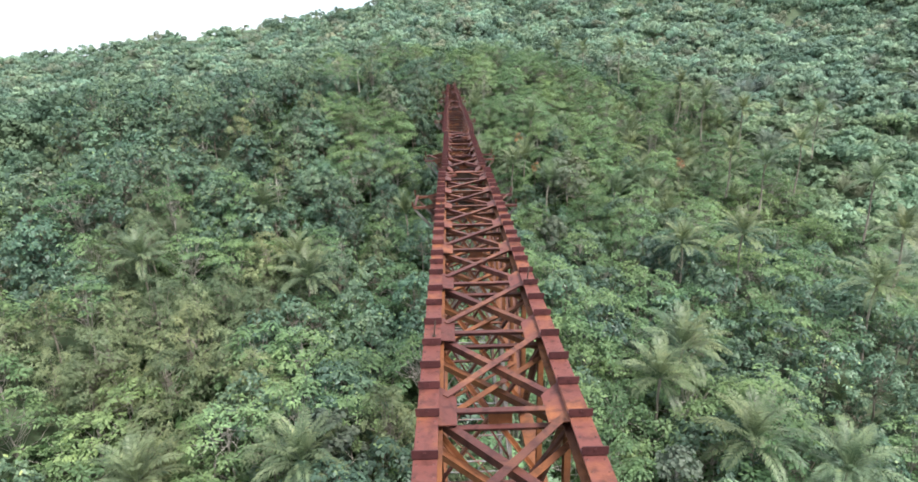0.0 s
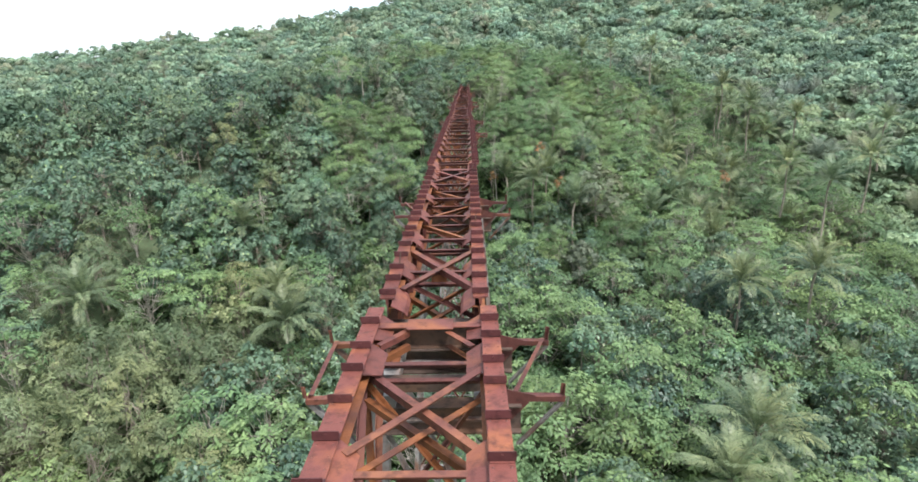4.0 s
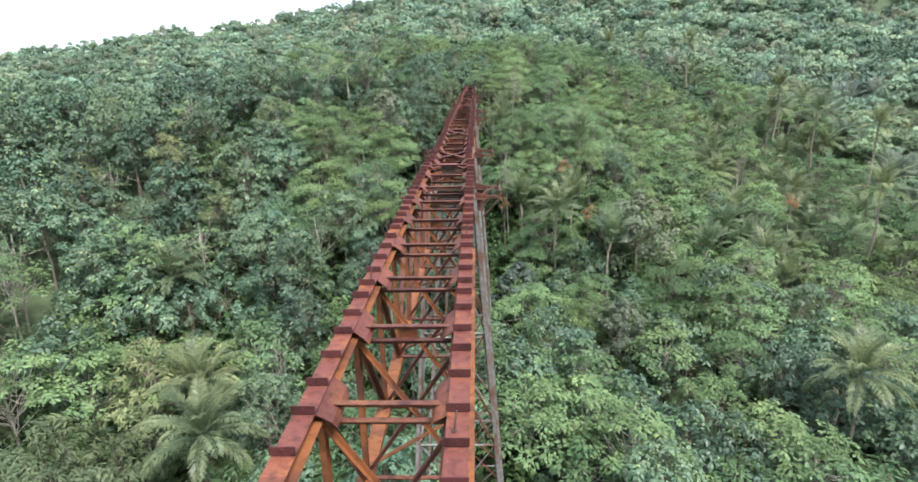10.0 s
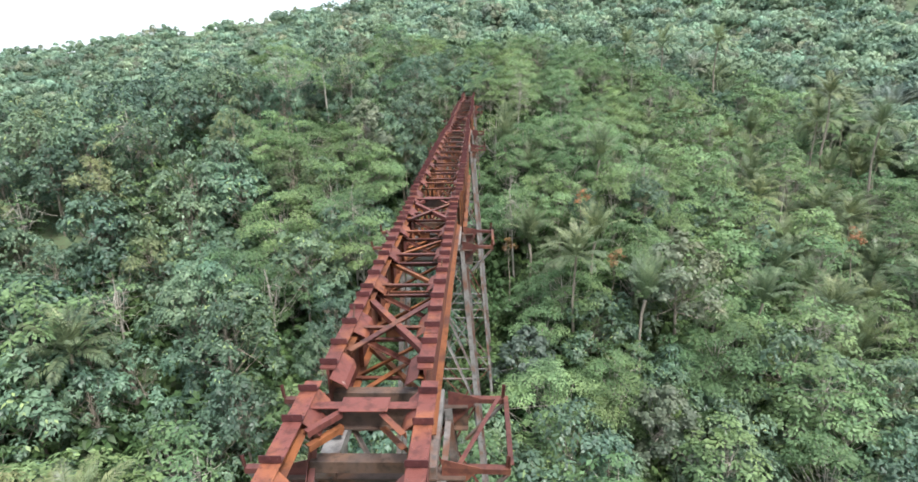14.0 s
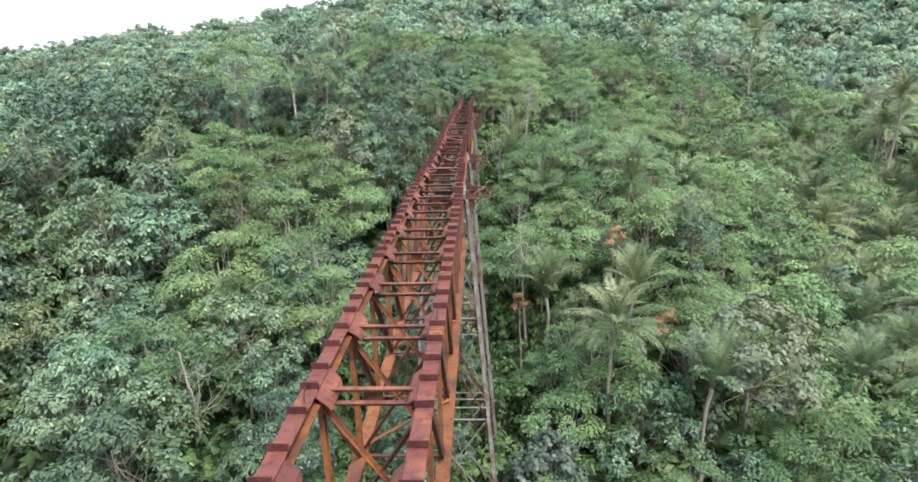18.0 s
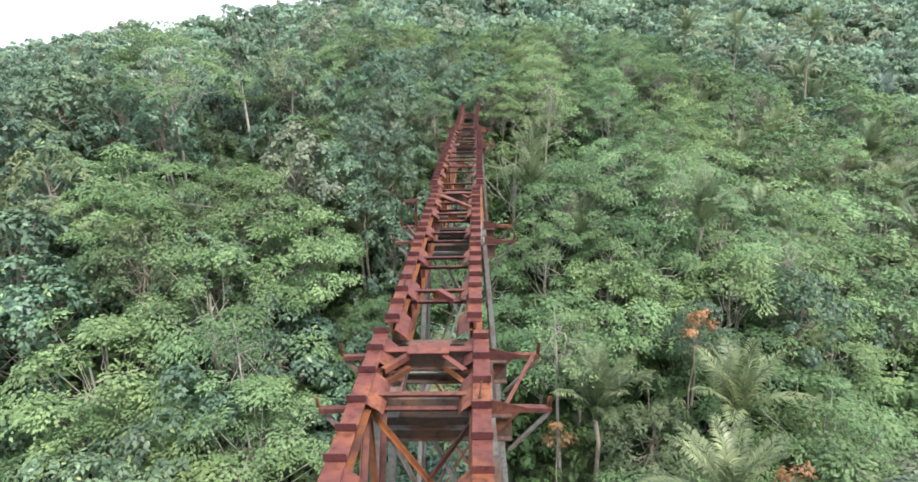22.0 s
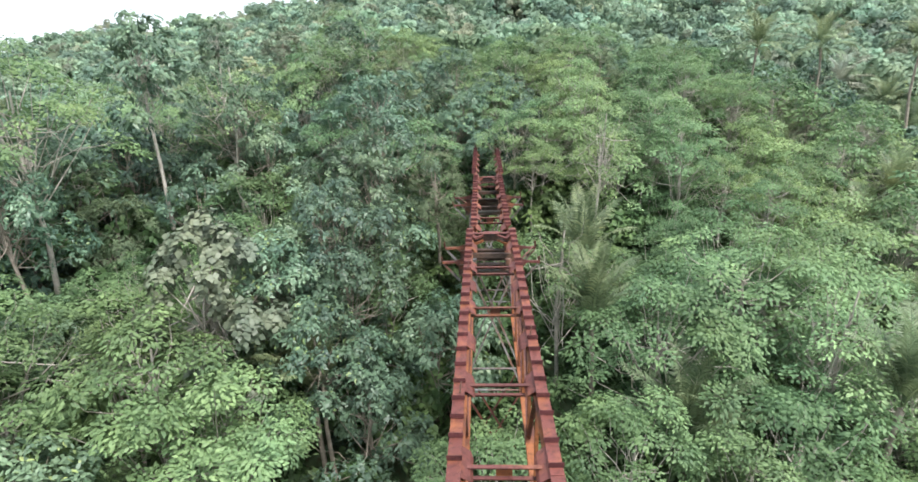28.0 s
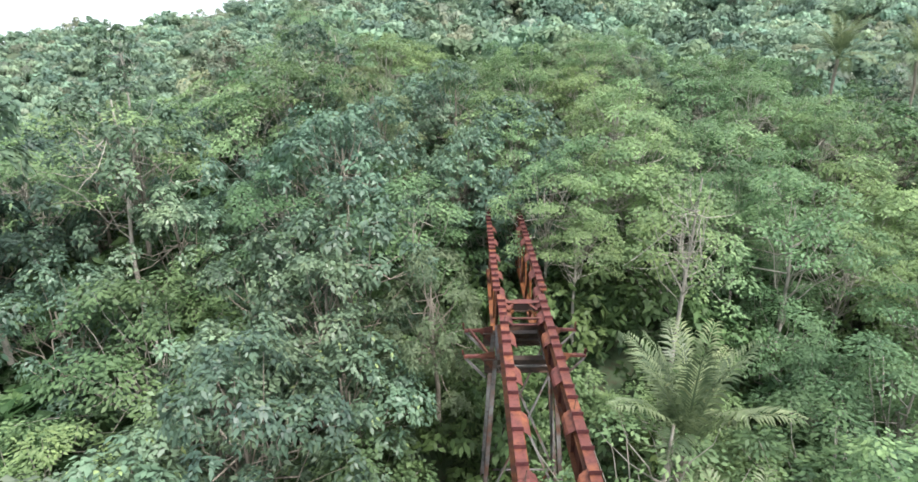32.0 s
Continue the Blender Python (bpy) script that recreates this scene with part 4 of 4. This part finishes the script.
# x, y, height of the crown's heart, size, young and upright or grown
PALMS = [
    (-21.7, 76.9, -24.9, 1.1, 0), (-34.3, 98.0, -18.7, 1.0, 0), (-43.7, 73.8, -20.2, 1.0, 0), (-8.7, 95.0, -19.5, 0.9, 1), (11.8, 111.2, -14.6, 0.85, 0),
    (18.5, 108.5, -17.6, 1.0, 1), (7.6, 119.6, -15.0, 0.95, 1), (-9.7, 138.0, -9.3, 1.0, 1), (6.1, 146.5, -5.0, 1.05, 1), (9.2, 134.7, -10.2, 1.1, 1),
    (81.3, 183.0, -5.5, 1.0, 0), (90.9, 176.1, -12.7, 1.05, 0), (69.6, 169.1, -7.3, 1.0, 0), (64.0, 163.0, -6.6, 1.0, 0), (79.6, 180.8, -7.4, 1.0, 0),
    (26.0, 58.4, -28.0, 1.15, 0), (21.6, 53.2, -28.8, 1.0, 0), (27.3, 44.0, -30.4, 1.1, 0), (-15.1, 43.5, -30.6, 1.05, 0), (5.6, 140.0, -6.0, 0.95, 1),
    (15.2, 118.3, -14.4, 1.0, 1), (18.5, 134.1, -7.4, 1.0, 1), (35.5, 83.7, -23.4, 1.0, 0), (64.8, 147.1, -5.8, 1.0, 0), (70.8, 139.1, -7.6, 1.0, 0),
    (63.3, 112.5, -16.2, 1.0, 0), (77.2, 100.4, -17.8, 1.1, 0), (71.7, 85.0, -23.0, 1.1, 0), (55.5, 68.1, -25.0, 1.1, 0), (44.5, 82.8, -21.8, 1.0, 0),
    (33.5, 40.0, -30.6, 1.0, 0), (-30.1, 42.6, -31.6, 1.0, 0), (53.9, 187.0, 8.0, 1.0, 0), (87.0, 134.9, -8.8, 1.0, 0), (73.0, 117.4, -13.2, 1.0, 0),
    (59.0, 118.7, -14.2, 1.0, 0), (62.3, 157.6, -1.7, 1.0, 0), (42.2, 188.0, 7.8, 1.0, 0), (33.9, 187.0, 8.0, 1.0, 0), (-51.2, 113.0, -15.4, 1.0, 1),
    (-25.0, 83.6, -24.0, 1.0, 0),
]
MARKED_SPOTS = [m[:3] for m in MARKED] + [("palm", p[0], p[1]) for p in PALMS]


def bridge_clear(x, y, top):
    """How high a tree may stand here beside or under the bridge; None: not at all."""
    if y > 157:
        return top
    if abs(x) < 4.6 and min(abs(y - b) for b in BENTS) < 4.0:
        return None
    if abs(x) < 3.4:
        return min(top, -6.0)
    if -11 < x < 5 and 90 < y < 136:
        top = min(top, float(canopy(np.array(x), np.array(y))) - 5.4)
    return min(top, -2.4) if abs(x) < 7 and y < 148 else top


spots = []


CLEARING = {"palm": 5.5, "round": 13.0, "pale": 16.0, "orange": 4.0, "fine": 6.0}


def sow(x, y, drop=0.0):
    if abs(x) > 0.84 * y + (27 if y < 115 else 6) or math.hypot(x, y) > 528:
        return
    if any((x - mx) ** 2 + (y - my) ** 2 < CLEARING.get(sp, 5.0) for sp, mx, my in MARKED_SPOTS):
        return
    spots.append((x, y, drop))


for gy in np.arange(30, 520, 5.3):
    grow = 1.0 if gy < 190 else 1.0 + (gy - 190) / 260
    for gx in np.arange(-330, 331, 5.3 * grow):
        if rng.uniform() > (1 / grow if gy > 190 else 0.94):
            continue
        sow(gx + rng.uniform(-2.3, 2.3) * grow, gy + rng.uniform(-2.3, 2.3) * grow)
# saplings between the trees on the slope
for gy in np.arange(56, 178, 5.6):
    for gx in np.arange(-42, 43, 5.6):
        sow(gx + rng.uniform(-2, 2), gy + rng.uniform(-2, 2), rng.uniform(2.8, 6.0))
for sp, x, y, top, size in MARKED:
    plant(BY[sp][int(abs(x * 7)) % len(BY[sp])], x, y, top + 0.4, x * 3.1 + y, size)
for x, y, hub, size, young in PALMS:
    kd = BY["palm"][1 - young]
    plant(kd, x, y, hub - 0.8 * young + (float(kd.quads[:, :, 2].max()) - kd.hub) * size, x * 3.1 + y, size)
joined, far_woods = {}, []


def mass_crown(lumps, rx, depth, r_lo, r_hi, quads, flat, width=0.6, cover=1.05):
    """The upper side of a crown that stays far off: domed leafy masses with gaps between."""
    i = np.arange(lumps)
    rad, ang = rx * np.sqrt((i + 0.4) / lumps), 2.4 * i + rng.normal(0, 0.25, lumps)
    c = np.stack([rad * np.cos(ang), rad * np.sin(ang), -depth * (rad / rx) ** 1.7 + rng.normal(0, 0.85, lumps)], 1)
    r = rng.uniform(r_lo, r_hi, lumps)
    k = rng.choice(lumps, quads, p=r * r / (r * r).sum())
    d = unit(rng.normal(0, 1, (quads, 3)) + np.array([0, 0, 0.75]))
    p = c[k] + d * r[k][:, None] * np.array([1, 1, flat]) * rng.uniform(0.7, 1.12, (quads, 1))
    ok = d[:, 2] > -0.6
    p, d = p[ok], unit(d[ok] * np.array([1, 1, 1 / flat]))
    n = len(p)
    size = 0.92 * math.sqrt(cover * (2.4 * math.pi * r * r).sum() / (n * 0.5 * width))
    t = rng.normal(0, 1, (n, 3))
    t = unit(t - (t * d).sum(1, keepdims=True) * d) + np.array([0, 0, -0.2])
    s = size * rng.uniform(0.6, 1.3, n)
    return leaves(p - t * s[:, None] * 0.5, t, unit(d + rng.normal(0, 0.36, (n, 3))), s, width, 0.14, 0.12)


MASS = {"broad": (13, 3.6, 2.2, 0.9, 1.35, 0.95, 0.7), "glossy": (12, 3.5, 2.6, 0.9, 1.4, 0.9, 0.6), "feather": (15, 4.2, 2.0, 0.95, 1.5, 0.75, 0.5),
        "fine": (10, 3.0, 2.6, 0.9, 1.4, 1.0, 0.4), "round": (10, 3.2, 2.2, 0.9, 1.3, 0.9, 0.9), "bare": (7, 3.4, 2.0, 0.8, 1.2, 0.7, 0.5)}
MASSES = {}
for sp, (n, rx, depth, lo, hi, flat, wide) in MASS.items():
    for level, count in enumerate((800, 560)):
        few = n if level < 1 else n - 2
        MASSES[sp, level] = [mass_crown(few, rx, depth, lo, hi * (1.0 if level < 1 else 1.1), count, flat, wide) for _ in range(4)]


def join(sp, q, x, y, top, h, turn, size):
    ca, sa = math.cos(turn) * size, math.sin(turn) * size
    qx, qy = q[..., 0] * ca - q[..., 1] * sa + x, q[..., 0] * sa + q[..., 1] * ca + y
    joined.setdefault(sp, []).append(np.stack([qx, qy, (q[..., 2] - h) * size + top], -1))


def put_joined(name, label, leaf_set=HAZED_SPRAY, mat=None):
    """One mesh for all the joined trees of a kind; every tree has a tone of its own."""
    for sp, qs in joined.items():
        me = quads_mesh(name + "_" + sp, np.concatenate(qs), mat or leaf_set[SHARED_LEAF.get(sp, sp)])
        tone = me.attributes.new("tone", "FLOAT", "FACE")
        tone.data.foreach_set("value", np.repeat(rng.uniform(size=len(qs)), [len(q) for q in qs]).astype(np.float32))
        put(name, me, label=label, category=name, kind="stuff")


for x, y, drop in spots:
    u, v, w = rng.uniform(size=3)
    sp = pick_species(x, y, u)
    kd = BY[sp][int(v * len(BY[sp])) % len(BY[sp])]
    top = float(canopy(np.array(x), np.array(y))) + ((w - 0.55) * 5.0 if y < 158 or x > 0 and y < 190 else (w - 0.72) * 3.6) - drop
    if sp == "palm":
        top -= 0.4
    top = bridge_clear(x, y, top)
    if top is None:
        continue
    turn, size = rng.uniform(0, 6.28), rng.uniform(0.8, 1.3) * (0.8 if drop else 1.0)
    if sp == "palm":
        size = rng.uniform(0.85, 1.1)
    if abs(x) < (54 if y < 60 else 82) and 40 < y < 206:
        plant(kd, x, y, top, turn, size * (1.08 if abs(x) > 54 else 1.0), abs(x) > 30 or y < 96)
        continue
    # distance from the nearest stretch of the flight that looks at it
    far = math.hypot(x, max(y - max(0.0, min(128.0, y - abs(x) * 1.1)), 0))
    grown = 1.12 if y < 190 else 1.22 + (y - 190) / 700
    if sp == "palm":
        q = kd.quads
    else:
        qs = MASSES[sp, 0 if far < 150 else 1]
        q = qs[int(v * 97) % 4]
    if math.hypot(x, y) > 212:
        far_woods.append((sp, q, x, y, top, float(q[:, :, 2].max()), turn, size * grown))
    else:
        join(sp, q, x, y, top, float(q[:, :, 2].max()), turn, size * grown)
# the forest goes on round the start of the flight
for gy in np.arange(-70, 112, 6.0):
    for gx in np.arange(-126, 127, 6.0):
        x, y = gx + rng.uniform(-2.2, 2.2), gy + rng.uniform(-2.2, 2.2)
        if y > 30 and abs(x) < 0.84 * y + 27:
            continue
        sp = ("broad", "glossy", "feather", "fine")[int(rng.integers(0, 4))]
        q = MASSES[sp, 1][int(rng.integers(0, 4))]
        join(sp, q, x, y, float(canopy(np.array(x), np.array(y))) + rng.uniform(-2.5, 1.0), float(q[:, :, 2].max()), rng.uniform(0, 6.28), rng.uniform(1.1, 1.5))
SHARED_LEAF = {"bare": "feather", "tall": "glossy"}
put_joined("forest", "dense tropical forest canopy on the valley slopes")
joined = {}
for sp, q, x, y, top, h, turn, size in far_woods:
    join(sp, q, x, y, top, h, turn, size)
# these leaf colours carry the haze of distance
put_joined("far_forest", "green forest on the far hillsides, haze mixed into its leaf colour", FAR_HAZED)


# dense trees beside the upper end of the bridge
for sp, x, y, top, size in (("glossy", -7.8, 141.0, -2.4, 0.85), ("glossy", -10.8, 145.6, 0.4, 1.0), ("broad", -6.8, 147.6, -1.0, 0.8), ("broad", -12.6, 141.6, -1.6, 1.0),
                            ("broad", -9.0, 138.0, -4.2, 0.9), ("glossy", -8.6, 150.6, 1.6, 0.95)):
    plant(BY[sp][0], x, y, top, x + y, size)
# shrubs under the trees
joined = {}
for gy in np.arange(38, 212, 3.4):
    for gx in np.arange(-44, 44.1, 3.4):
        x, y = gx + rng.uniform(-1.5, 1.5), gy + rng.uniform(-1.5, 1.5)
        sp = ("glossy", "glossy", "broad", "glossy")[int(rng.integers(0, 4))]
        kd = BY[sp][0]
        q = thin(kd.quads, min(1.0, (1000 if abs(x) < 15 and 95 < y < 178 else 200) / len(kd.quads)))
        size = rng.uniform(0.65, 0.95)
        h = float(kd.quads[:, :, 2].max())
        top = float(ground_z(np.array(x), np.array(y))) + (rng.uniform(4.5, 8.0) if 3 < x < 24 and 98 < y < 142 else rng.uniform(2.5, 6.2))
        join(sp, q, x, y, top, h, rng.uniform(0, 6.28), size)
put_joined("undergrowth", "dense shrubs and saplings on the forest floor", HAZED_SPRAY, UNDERGROWTH)
